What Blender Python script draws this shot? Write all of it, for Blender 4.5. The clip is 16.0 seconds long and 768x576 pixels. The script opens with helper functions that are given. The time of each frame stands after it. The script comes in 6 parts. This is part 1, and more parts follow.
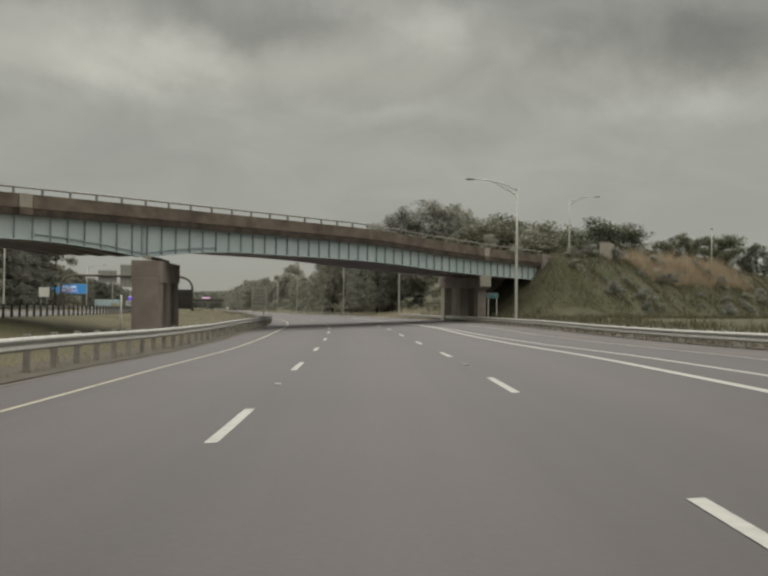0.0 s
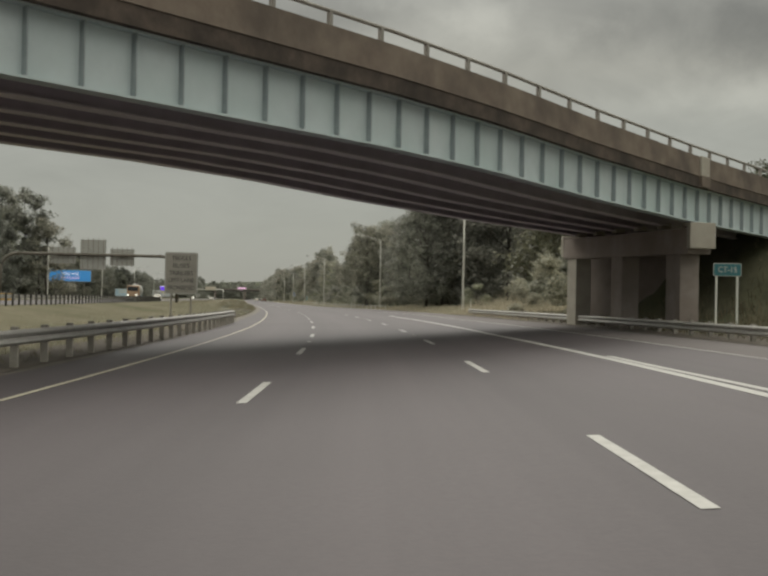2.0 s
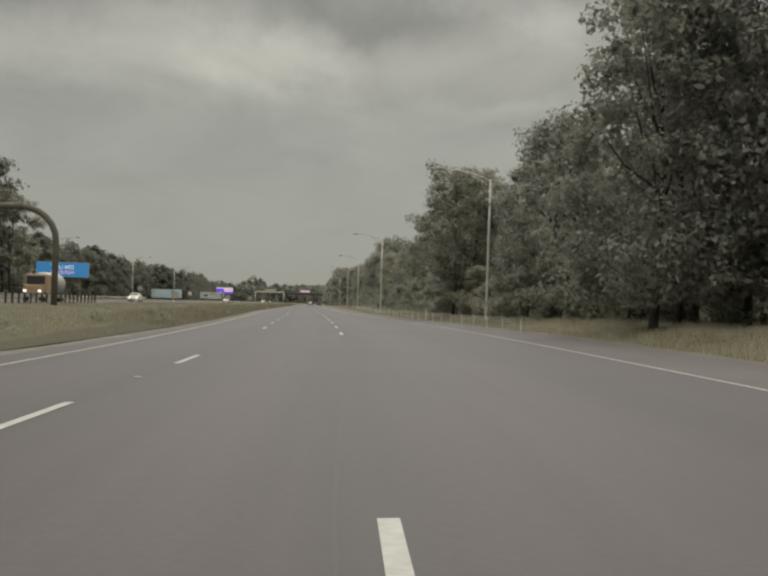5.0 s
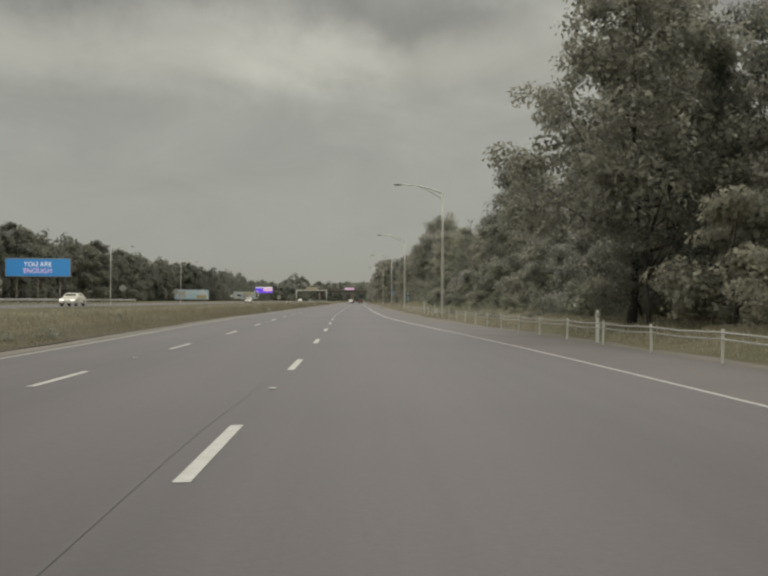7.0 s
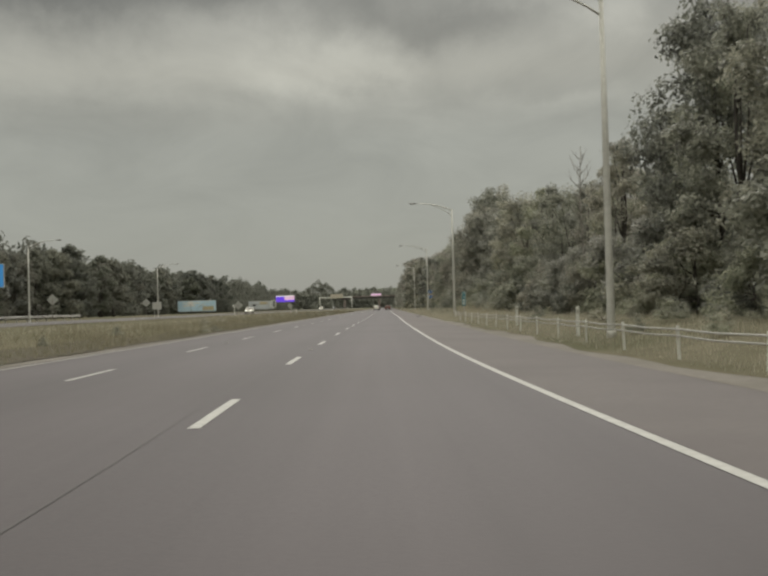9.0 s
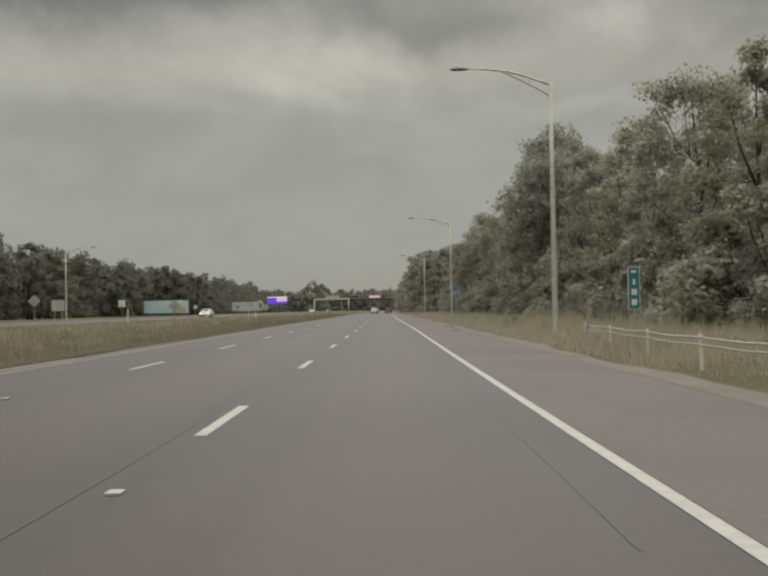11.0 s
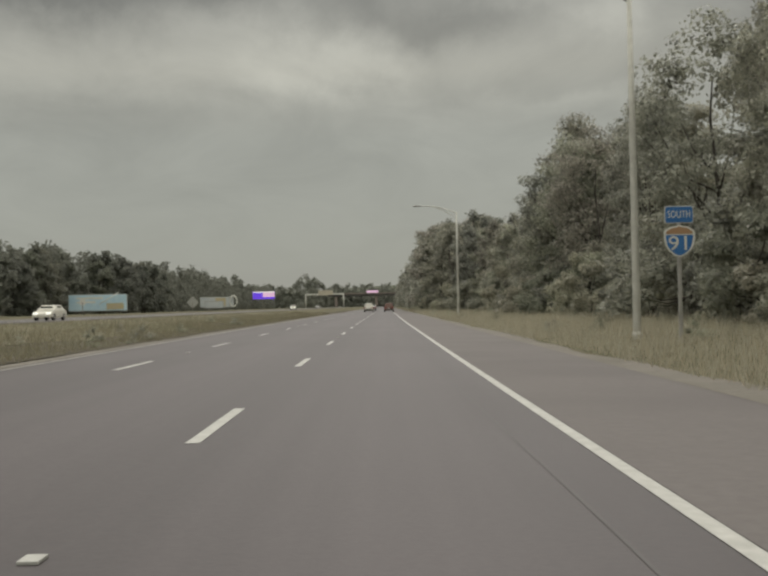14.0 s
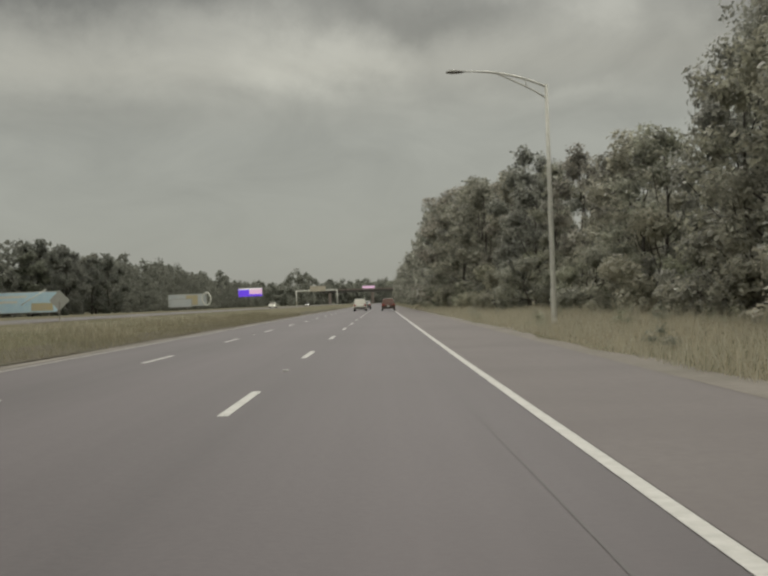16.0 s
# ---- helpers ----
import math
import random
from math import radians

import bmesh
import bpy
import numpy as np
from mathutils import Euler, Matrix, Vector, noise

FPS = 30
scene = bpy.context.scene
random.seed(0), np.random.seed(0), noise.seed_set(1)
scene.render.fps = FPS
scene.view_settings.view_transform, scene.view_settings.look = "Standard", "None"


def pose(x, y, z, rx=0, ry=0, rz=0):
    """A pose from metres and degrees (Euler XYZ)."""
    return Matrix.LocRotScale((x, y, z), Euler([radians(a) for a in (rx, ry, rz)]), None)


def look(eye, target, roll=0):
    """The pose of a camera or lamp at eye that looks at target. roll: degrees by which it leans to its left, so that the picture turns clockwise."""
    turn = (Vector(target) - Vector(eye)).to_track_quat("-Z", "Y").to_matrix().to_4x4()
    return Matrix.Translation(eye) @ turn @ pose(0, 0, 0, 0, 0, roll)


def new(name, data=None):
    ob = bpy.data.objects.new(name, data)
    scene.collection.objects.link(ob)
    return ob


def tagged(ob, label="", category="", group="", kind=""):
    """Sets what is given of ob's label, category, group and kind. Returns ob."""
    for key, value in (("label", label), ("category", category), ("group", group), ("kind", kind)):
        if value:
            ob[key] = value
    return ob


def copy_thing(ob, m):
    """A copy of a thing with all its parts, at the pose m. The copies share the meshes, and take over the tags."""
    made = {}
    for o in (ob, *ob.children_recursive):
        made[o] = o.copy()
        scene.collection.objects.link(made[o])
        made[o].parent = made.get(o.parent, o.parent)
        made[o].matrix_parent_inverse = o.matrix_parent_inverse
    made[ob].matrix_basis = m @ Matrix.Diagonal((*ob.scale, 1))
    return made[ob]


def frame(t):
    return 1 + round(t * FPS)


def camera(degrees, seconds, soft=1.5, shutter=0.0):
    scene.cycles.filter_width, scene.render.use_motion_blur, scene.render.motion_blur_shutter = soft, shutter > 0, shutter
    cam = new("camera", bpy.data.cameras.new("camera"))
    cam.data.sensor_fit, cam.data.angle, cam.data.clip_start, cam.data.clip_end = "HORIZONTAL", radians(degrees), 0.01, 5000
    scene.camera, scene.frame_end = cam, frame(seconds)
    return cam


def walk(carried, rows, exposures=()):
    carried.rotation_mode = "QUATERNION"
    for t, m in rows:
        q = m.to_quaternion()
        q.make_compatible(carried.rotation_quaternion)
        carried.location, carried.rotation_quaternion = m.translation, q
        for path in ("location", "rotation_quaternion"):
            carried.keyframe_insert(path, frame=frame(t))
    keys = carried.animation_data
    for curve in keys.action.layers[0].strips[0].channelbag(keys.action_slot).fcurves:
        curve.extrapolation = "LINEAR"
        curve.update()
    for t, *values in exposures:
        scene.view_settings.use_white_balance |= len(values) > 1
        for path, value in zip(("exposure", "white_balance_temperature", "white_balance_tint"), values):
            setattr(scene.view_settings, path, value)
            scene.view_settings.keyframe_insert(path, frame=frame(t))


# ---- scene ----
# ---- camera ----
cam = camera(40.2, 16.0, soft=2.6)
PATH_POSES = [
    (0.0, 0.00, 0.00, 1.26, 91.21, -0.74, -9.90),
    (0.5, 2.25, 14.10, 1.25, 91.15, -0.99, -9.26),
    (1.0, 4.43, 28.29, 1.25, 91.00, -1.09, -8.66),
    (1.5, 6.56, 42.63, 1.26, 90.86, -1.06, -8.20),
    (2.0, 8.60, 57.17, 1.29, 90.73, -1.08, -7.61),
    (2.5, 10.42, 71.79, 1.26, 91.02, -1.21, -6.97),
    (3.0, 12.04, 86.46, 1.26, 90.89, -1.35, -6.43),
    (3.5, 13.51, 101.17, 1.27, 90.88, -1.39, -5.91),
    (4.0, 14.82, 115.93, 1.25, 90.89, -1.53, -5.18),
    (4.2, 15.34, 121.84, 1.25, 90.94, -1.57, -4.92),
    (6.3, 19.22, 184.92, 1.27, 90.81, -1.34, -1.94),
    (6.5, 19.38, 190.89, 1.27, 90.67, -1.06, -1.71),
    (7.0, 19.72, 205.78, 1.29, 90.69, -0.30, -1.22),
    (7.5, 19.95, 220.48, 1.25, 90.55, 0.45, -0.78),
    (8.0, 20.11, 235.07, 1.23, 90.67, 1.07, -0.32),
    (8.5, 20.09, 249.60, 1.22, 90.83, 1.51, 0.01),
    (9.0, 19.88, 264.08, 1.24, 91.02, 1.59, 0.30),
    (11.5, 19.20, 339.32, 1.26, 91.17, 1.09, 0.20),
    (12.0, 19.15, 353.69, 1.23, 91.13, 1.26, 0.08),
    (12.5, 19.16, 368.09, 1.22, 91.14, 1.37, -0.04),
    (13.0, 19.19, 382.65, 1.23, 91.08, 1.42, -0.04),
    (13.5, 19.17, 397.32, 1.24, 91.04, 1.33, 0.07),
    (14.0, 18.96, 412.06, 1.25, 90.96, 1.20, 0.17),
    (14.5, 18.86, 426.80, 1.25, 91.04, 1.29, 0.09),
    (15.0, 18.80, 441.51, 1.24, 90.92, 1.55, 0.01),
    (15.5, 18.76, 456.19, 1.23, 90.89, 1.79, -0.03),
    (16.0, 18.73, 470.85, 1.25, 90.75, 1.92, -0.00),
]
walk(cam, [(t, pose(*p)) for t, *p in PATH_POSES],
     exposures=[(0.0, -0.08), (1.5, -0.08), (2.0, 0.02), (2.4, 0.32), (2.7, 0.44), (3.0, 0.32), (3.3, 0.04), (3.5, -0.06), (16.0, -0.06)])

# ---- world and sun: overcast afternoon ----
world = bpy.data.worlds.new("overcast")
scene.world = world
world.use_nodes = True
wn, wl = world.node_tree.nodes, world.node_tree.links
wn.clear()


def wnode(kind, **kw):
    n = wn.new(kind)
    for k, v in kw.items():
        n.inputs[k].default_value = v
    return n


w_out = wn.new("ShaderNodeOutputWorld")
w_bg = wnode("ShaderNodeBackground", Strength=1.0)
w_tc = wn.new("ShaderNodeTexCoord")
w_sep = wn.new("ShaderNodeSeparateXYZ")
wl.new(w_tc.outputs["Generated"], w_sep.inputs[0])
w_zc = wn.new("ShaderNodeMath"); w_zc.operation = "MAXIMUM"; w_zc.inputs[1].default_value = 0.0
wl.new(w_sep.outputs[2], w_zc.inputs[0])
w_za = wn.new("ShaderNodeMath"); w_za.operation = "ADD"; w_za.inputs[1].default_value = 0.30
wl.new(w_zc.outputs[0], w_za.inputs[0])
w_div = wn.new("ShaderNodeVectorMath"); w_div.operation = "DIVIDE"
w_cmb = wn.new("ShaderNodeCombineXYZ")
for i in range(3):
    wl.new(w_za.outputs[0], w_cmb.inputs[i])
wl.new(w_tc.outputs["Generated"], w_div.inputs[0])
wl.new(w_cmb.outputs[0], w_div.inputs[1])
# fine cloud texture on a flat cover
w_n1 = wnode("ShaderNodeTexNoise", Scale=3.2, Detail=7.0, Roughness=0.56, Distortion=0.4)
w_n1.noise_dimensions = "2D"
wl.new(w_div.outputs[0], w_n1.inputs["Vector"])


def wmath(op, a, b=0.0):
    n = wn.new("ShaderNodeMath"); n.operation = op
    for k, v in enumerate((a, b)):
        if isinstance(v, (int, float)):
            n.inputs[k].default_value = v
        else:
            wl.new(v, n.inputs[k])
    return n.outputs[0]


# bearing and height above the horizon in degrees, made ragged by noise
w_az = wmath("MULTIPLY", wmath("ARCTAN2", w_sep.outputs[0], w_sep.outputs[1]), 57.3)
w_el = wmath("MULTIPLY", wmath("ARCSINE", w_zc.outputs[0]), 57.3)
w_wn = wnode("ShaderNodeTexNoise", Scale=9.0, Detail=7.0, Roughness=0.6)
wl.new(w_tc.outputs["Generated"], w_wn.inputs["Vector"])
w_wc = wn.new("ShaderNodeSeparateColor"); wl.new(w_wn.outputs["Color"], w_wc.inputs[0])
w_azw = wmath("ADD", w_az, wmath("MULTIPLY", wmath("SUBTRACT", w_wc.outputs[0], 0.5), 11.0))
w_elw = wmath("ADD", w_el, wmath("MULTIPLY", wmath("SUBTRACT", w_wc.outputs[1], 0.5), 6.0))
# cloud masses: bearing, height, half widths, lightness
CLOUDS = [(-2.6, 12.9, 4.2, 1.4, 0.36), (-13, 12.4, 8.5, 1.6, 0.18), (13.0, 15.2, 2.6, 1.4, 0.34), (18.5, 14.2, 1.8, 0.9, 0.18), (25.5, 11.2, 4.0, 0.9, 0.22), (17, 8.6, 8, 1.5, 0.10), (11, 11.0, 3.5, 0.5, 0.10), (8.0, 16.6, 2.2, 0.7, 0.16), (-9, 14.2, 2.5, 0.6, 0.10),
          (3.5, 15.4, 5.0, 1.4, -0.34), (-19, 17.0, 12, 1.7, -0.48), (26, 14.6, 7, 1.8, -0.40), (-16, 9.2, 8, 1.5, -0.10), (5.5, 11.6, 4.0, 1.1, -0.10), (-7, 16.2, 5, 0.9, -0.16), (38, 17, 9, 3, -0.25), (-38, 14, 10, 4, -0.2), (20, 11.5, 3, 0.8, -0.10), (15.5, 17.2, 3, 0.8, -0.25)]
w_sum = 1.0
for a_, e_, wa_, we_, k_ in CLOUDS:
    u_ = wmath("MULTIPLY", wmath("SUBTRACT", w_azw, a_), 1 / wa_)
    v_ = wmath("MULTIPLY", wmath("SUBTRACT", w_elw, e_), 1 / we_)
    g_ = wmath("POWER", math.e, wmath("MULTIPLY", wmath("ADD", wmath("MULTIPLY", u_, u_), wmath("MULTIPLY", v_, v_)), -1.0))
    w_sum = wmath("ADD", wmath("MULTIPLY", g_, k_), w_sum)
w_fine = wmath("MULTIPLY", wmath("SUBTRACT", w_n1.outputs[0], 0.5), wmath("MINIMUM", wmath("MULTIPLY", w_el, 0.045), 0.55))
w_light = wmath("ADD", w_sum, w_fine)
# plain grey veil low over the land, paler above, greyer again under the cloud base
w_ramp = wn.new("ShaderNodeValToRGB")
e = w_ramp.color_ramp.elements
e[0].position, e[0].color = 0.0, (0.298, 0.305, 0.278, 1)
e[1].position, e[1].color = 1.0, (0.372, 0.366, 0.322, 1)
for p_, c_ in ((0.12, (0.325, 0.330, 0.292)), (0.30, (0.338, 0.342, 0.300)), (0.42, (0.370, 0.364, 0.312)), (0.52, (0.330, 0.327, 0.286)), (0.60, (0.290, 0.289, 0.258)), (0.80, (0.350, 0.346, 0.306))):
    w_ramp.color_ramp.elements.new(p_).color = (*c_, 1)
wl.new(wmath("MULTIPLY", w_el, 1 / 30), w_ramp.inputs[0])
w_lit = wn.new("ShaderNodeVectorMath"); w_lit.operation = "SCALE"
wl.new(w_ramp.outputs[0], w_lit.inputs[0]); wl.new(w_light, w_lit.inputs["Scale"])
# overcast skies are brighter overhead
w_zen = wn.new("ShaderNodeMapRange")
for k, v in (("From Min", 0.295), ("From Max", 0.58), ("To Min", 1.0), ("To Max", 3.5)):
    w_zen.inputs[k].default_value = v
w_zen.interpolation_type = "SMOOTHSTEP"
wl.new(w_zc.outputs[0], w_zen.inputs["Value"])
w_mul2 = wn.new("ShaderNodeVectorMath"); w_mul2.operation = "SCALE"
wl.new(w_lit.outputs[0], w_mul2.inputs[0]); wl.new(w_zen.outputs[0], w_mul2.inputs["Scale"])
w_sky = wn.new("ShaderNodeTexSky")
w_sky.sky_type, w_sky.sun_disc = "NISHITA", False
w_sky.sun_elevation, w_sky.sun_rotation = radians(45), radians(9)
w_sks = wn.new("ShaderNodeVectorMath"); w_sks.operation = "SCALE"; w_sks.inputs["Scale"].default_value = 0.004
wl.new(w_sky.outputs[0], w_sks.inputs[0])
w_add = wn.new("ShaderNodeVectorMath"); w_add.operation = "ADD"
wl.new(w_mul2.outputs[0], w_add.inputs[0]); wl.new(w_sks.outputs[0], w_add.inputs[1])
wl.new(w_add.outputs[0], w_bg.inputs["Color"]); wl.new(w_bg.outputs[0], w_out.inputs[0])

sun_data = bpy.data.lights.new("sun", "SUN")
sun_data.energy, sun_data.angle, sun_data.color = 1.0, radians(35), (1.0, 0.955, 0.90)
sun = new("sun", sun_data)
sun.matrix_world = look((0, 0, 200), (-12, -80, 200 - 82))

# ---- materials ----


def mat(name, c1, c2=None, scale=3.0, rough=0.7, metal=0.0, bump=0.0, bscale=40.0, island=False, spec=0.4, c3=None, lscale=0.2):
    """Two colours mixed by noise, a third in large blotches, fine relief."""
    m = bpy.data.materials.new(name)
    m.use_nodes = True
    nt = m.node_tree; nd, ln = nt.nodes, nt.links
    b = nd["Principled BSDF"]
    b.inputs["Roughness"].default_value, b.inputs["Metallic"].default_value = rough, metal
    b.inputs["Specular IOR Level"].default_value = spec
    b.inputs["Base Color"].default_value = (*c1, 1)
    tc = nd.new("ShaderNodeTexCoord"); geo = nd.new("ShaderNodeNewGeometry")
    src = geo.outputs["Position"] if not island else tc.outputs["Object"]
    if c2:
        n = nd.new("ShaderNodeTexNoise"); n.inputs["Scale"].default_value, n.inputs["Detail"].default_value = scale, 6
        n.inputs["Roughness"].default_value = 0.65
        ln.new(src, n.inputs["Vector"])
        r = nd.new("ShaderNodeMapRange"); r.inputs["From Min"].default_value, r.inputs["From Max"].default_value = 0.32, 0.68
        ln.new(geo.outputs["Random Per Island"] if island else n.outputs[0], r.inputs["Value"])
        if island:
            r.inputs["From Min"].default_value, r.inputs["From Max"].default_value = 0.0, 1.0
        x = nd.new("ShaderNodeMix"); x.data_type = "RGBA"
        x.inputs[6].default_value, x.inputs[7].default_value = (*c1, 1), (*c2, 1)
        ln.new(r.outputs[0], x.inputs[0])
        out = x.outputs[2]
        if c3:
            n2 = nd.new("ShaderNodeTexNoise"); n2.inputs["Scale"].default_value, n2.inputs["Detail"].default_value = lscale, 4
            ln.new(geo.outputs["Position"], n2.inputs["Vector"])
            r2 = nd.new("ShaderNodeMapRange"); r2.inputs["From Min"].default_value, r2.inputs["From Max"].default_value = 0.42, 0.66
            ln.new(n2.outputs[0], r2.inputs["Value"])
            x2 = nd.new("ShaderNodeMix"); x2.data_type = "RGBA"; x2.inputs[7].default_value = (*c3, 1)
            ln.new(out, x2.inputs[6]); ln.new(r2.outputs[0], x2.inputs[0])
            out = x2.outputs[2]
        ln.new(out, b.inputs["Base Color"])
    if bump:
        n3 = nd.new("ShaderNodeTexNoise"); n3.inputs["Scale"].default_value, n3.inputs["Detail"].default_value = bscale, 5
        ln.new(src, n3.inputs["Vector"])
        bp = nd.new("ShaderNodeBump"); bp.inputs["Strength"].default_value, bp.inputs["Distance"].default_value = bump, 0.02
        ln.new(n3.outputs[0], bp.inputs["Height"]); ln.new(bp.outputs[0], b.inputs["Normal"])
    return m


def glow(name, c, s):
    m = mat(name, c, rough=0.4)
    b = m.node_tree.nodes["Principled BSDF"]
    b.inputs["Emission Color"].default_value, b.inputs["Emission Strength"].default_value = (*c, 1), s
    return m


ASPHALT = mat("asphalt", (0.0670, 0.0566, 0.0609), (0.0814, 0.0694, 0.0735), 14.0, 0.62, bump=0.08, bscale=25, c3=(0.0649, 0.0547, 0.0578), lscale=0.10, spec=0.35)


def wheel_tracks(m):
    """Worn wheel paths and an oily middle along each lane, by the sheet's own lane coordinate."""
    nd, ln = m.node_tree.nodes, m.node_tree.links
    b = nd["Principled BSDF"]
    base = b.inputs["Base Color"].links[0].from_socket
    uv = nd.new("ShaderNodeUVMap"); uv.uv_map = "lane"
    sp = nd.new("ShaderNodeSeparateXYZ"); ln.new(uv.outputs[0], sp.inputs[0])
    mu = nd.new("ShaderNodeMath"); mu.operation = "MULTIPLY"; mu.inputs[1].default_value = 2 * math.pi / 3.7
    ln.new(sp.outputs[0], mu.inputs[0])
    co = nd.new("ShaderNodeMath"); co.operation = "COSINE"; ln.new(mu.outputs[0], co.inputs[0])
    st = nd.new("ShaderNodeCombineXYZ")
    fx = nd.new("ShaderNodeMath"); fx.operation = "MULTIPLY"; fx.inputs[1].default_value = 2.2; ln.new(sp.outputs[0], fx.inputs[0])
    fy = nd.new("ShaderNodeMath"); fy.operation = "MULTIPLY"; fy.inputs[1].default_value = 0.035; ln.new(sp.outputs[1], fy.inputs[0])
    ln.new(fx.outputs[0], st.inputs[0]); ln.new(fy.outputs[0], st.inputs[1])
    no = nd.new("ShaderNodeTexNoise"); no.inputs["Scale"].default_value, no.inputs["Detail"].default_value = 1.0, 5
    ln.new(st.outputs[0], no.inputs["Vector"])
    s1 = nd.new("ShaderNodeMath"); s1.operation = "MULTIPLY_ADD"; s1.inputs[1].default_value, s1.inputs[2].default_value = -0.085, 0.80
    ln.new(co.outputs[0], s1.inputs[0])
    s2 = nd.new("ShaderNodeMath"); s2.operation = "MULTIPLY_ADD"; s2.inputs[1].default_value = 0.36
    ln.new(no.outputs[0], s2.inputs[0]); ln.new(s1.outputs[0], s2.inputs[2])
    vm = nd.new("ShaderNodeVectorMath"); vm.operation = "SCALE"
    ln.new(base, vm.inputs[0]); ln.new(s2.outputs[0], vm.inputs["Scale"])
    ln.new(vm.outputs[0], b.inputs["Base Color"])


wheel_tracks(ASPHALT)
PAINT_W = mat("road_paint_white", (0.476, 0.469, 0.443), (0.350, 0.342, 0.320), 5.0, 0.6)
PAINT_F = mat("faded_edge_paint", (0.406, 0.389, 0.344), (0.300, 0.287, 0.256), 3.0, 0.7)
PAINT_Y = mat("road_paint_yellow", (0.437, 0.405, 0.312), (0.353, 0.326, 0.256), 2.0, 0.6)
TAR = mat("crack_sealer", (0.058, 0.052, 0.052), (0.068, 0.062, 0.062), 3.0, 0.62)
GRASS = mat("grass_ground", (0.102, 0.094, 0.057), (0.163, 0.145, 0.098), 0.9, 0.9, bump=0.6, bscale=6, c3=(0.091, 0.088, 0.049), lscale=0.09, spec=0.1)
SLOPE = mat("embankment_growth", (0.073, 0.073, 0.050), (0.161, 0.150, 0.101), 0.8, 0.9, bump=0.8, bscale=4, c3=(0.081, 0.088, 0.049), lscale=0.2, spec=0.1)
SHOULDER = mat("shoulder_asphalt", (0.123, 0.109, 0.107), (0.146, 0.130, 0.127), 8.0, 0.75, bump=0.15, bscale=30, c3=(0.116, 0.102, 0.101), lscale=0.25, spec=0.25)
SAND = mat("shoulder_gravel", (0.150, 0.134, 0.117), (0.205, 0.184, 0.162), 4.0, 0.9, bump=0.3, bscale=30, c3=(0.135, 0.122, 0.10), lscale=0.3)
SOIL = mat("dark_verge_soil", (0.064, 0.055, 0.041), (0.112, 0.098, 0.072), 1.8, 0.95, bump=0.5, bscale=12, c3=(0.086, 0.081, 0.053), lscale=0.35, spec=0.15)
DIRT = mat("roadside_dirt", (0.086, 0.074, 0.063), (0.154, 0.137, 0.116), 1.6, 0.95, bump=0.5, bscale=14, c3=(0.112, 0.101, 0.083), lscale=0.5, spec=0.15)
# Darker copy of the girder blue: stiffener and splice shadows put into the colour.
GIRDER_D = mat("blue_paint_shadow_tone", (0.26, 0.30, 0.31), (0.34, 0.385, 0.395), 2.0, 0.6)
STEEL = mat("galvanised_steel", (0.47, 0.46, 0.44), (0.36, 0.345, 0.325), 3.0, 0.5, 0.35)
POST_W = mat("weathered_post", (0.375, 0.352, 0.315), (0.195, 0.180, 0.158), 2.0, 0.8)
POLE = mat("brushed_aluminium_pole", (0.609, 0.601, 0.551), (0.494, 0.486, 0.445), 4.0, 0.5, 0.25)
DARKST = mat("dark_weathered_and_shade_steel", (0.060, 0.058, 0.054), (0.10, 0.095, 0.085), 2.0, 0.6, 0.2)
GIRDER = mat("pale_blue_paint", (0.52, 0.585, 0.60), (0.45, 0.51, 0.525), 1.2, 0.55, c3=(0.44, 0.52, 0.525), lscale=0.5)
# Deck edge: rust stain, with the ledge's shadow also put into the colour.
FASCIA = mat("stained_and_shadowed_deck_edge", (0.068, 0.054, 0.046), (0.125, 0.098, 0.08), 2.2, 0.95, bump=0.5, bscale=9, c3=(0.045, 0.037, 0.032), lscale=0.9)
PARAPET = mat("brown_stained_concrete", (0.149, 0.116, 0.094), (0.209, 0.171, 0.138), 1.3, 0.9, bump=0.3, bscale=12, c3=(0.099, 0.079, 0.066), lscale=0.6)
CONC = mat("weathered_concrete", (0.234, 0.198, 0.180), (0.305, 0.265, 0.242), 1.1, 0.9, bump=0.3, bscale=14, c3=(0.218, 0.180, 0.156), lscale=0.45)
CONC_L = mat("light_concrete", (0.414, 0.385, 0.333), (0.345, 0.316, 0.270), 1.5, 0.9, bump=0.25, bscale=14)
# Underside base colours carry the veiling glare: lifted and turned purple.
UNDER = mat("underside_paint_veil_glare", (0.531, 0.481, 0.546), (0.431, 0.388, 0.439), 1.0, 0.7)
UNDER_F = mat("flange_paint_veil_glare", (0.683, 0.632, 0.670), (0.557, 0.519, 0.551), 1.0, 0.6)
SIGN_W = mat("white_sign_sheeting", (0.744, 0.744, 0.696), (0.660, 0.660, 0.612), 2.0, 0.5)
SIGN_D = mat("dull_white_sheeting", (0.480, 0.474, 0.438), (0.408, 0.402, 0.372), 3.0, 0.6)
SIGN_BACK = mat("aluminium_sign_back", (0.446, 0.446, 0.419), (0.365, 0.365, 0.338), 2.0, 0.5, 0.3)
SIGN_G = mat("green_sign_sheeting", (0.033, 0.130, 0.150), (0.039, 0.150, 0.169), 2.0, 0.5)
SIGN_B = mat("blue_sign_sheeting", (0.039, 0.156, 0.416), (0.052, 0.182, 0.442), 2.0, 0.5)
SIGN_R = mat("faded_red_sign_sheeting", (0.42, 0.26, 0.15), rough=0.5)
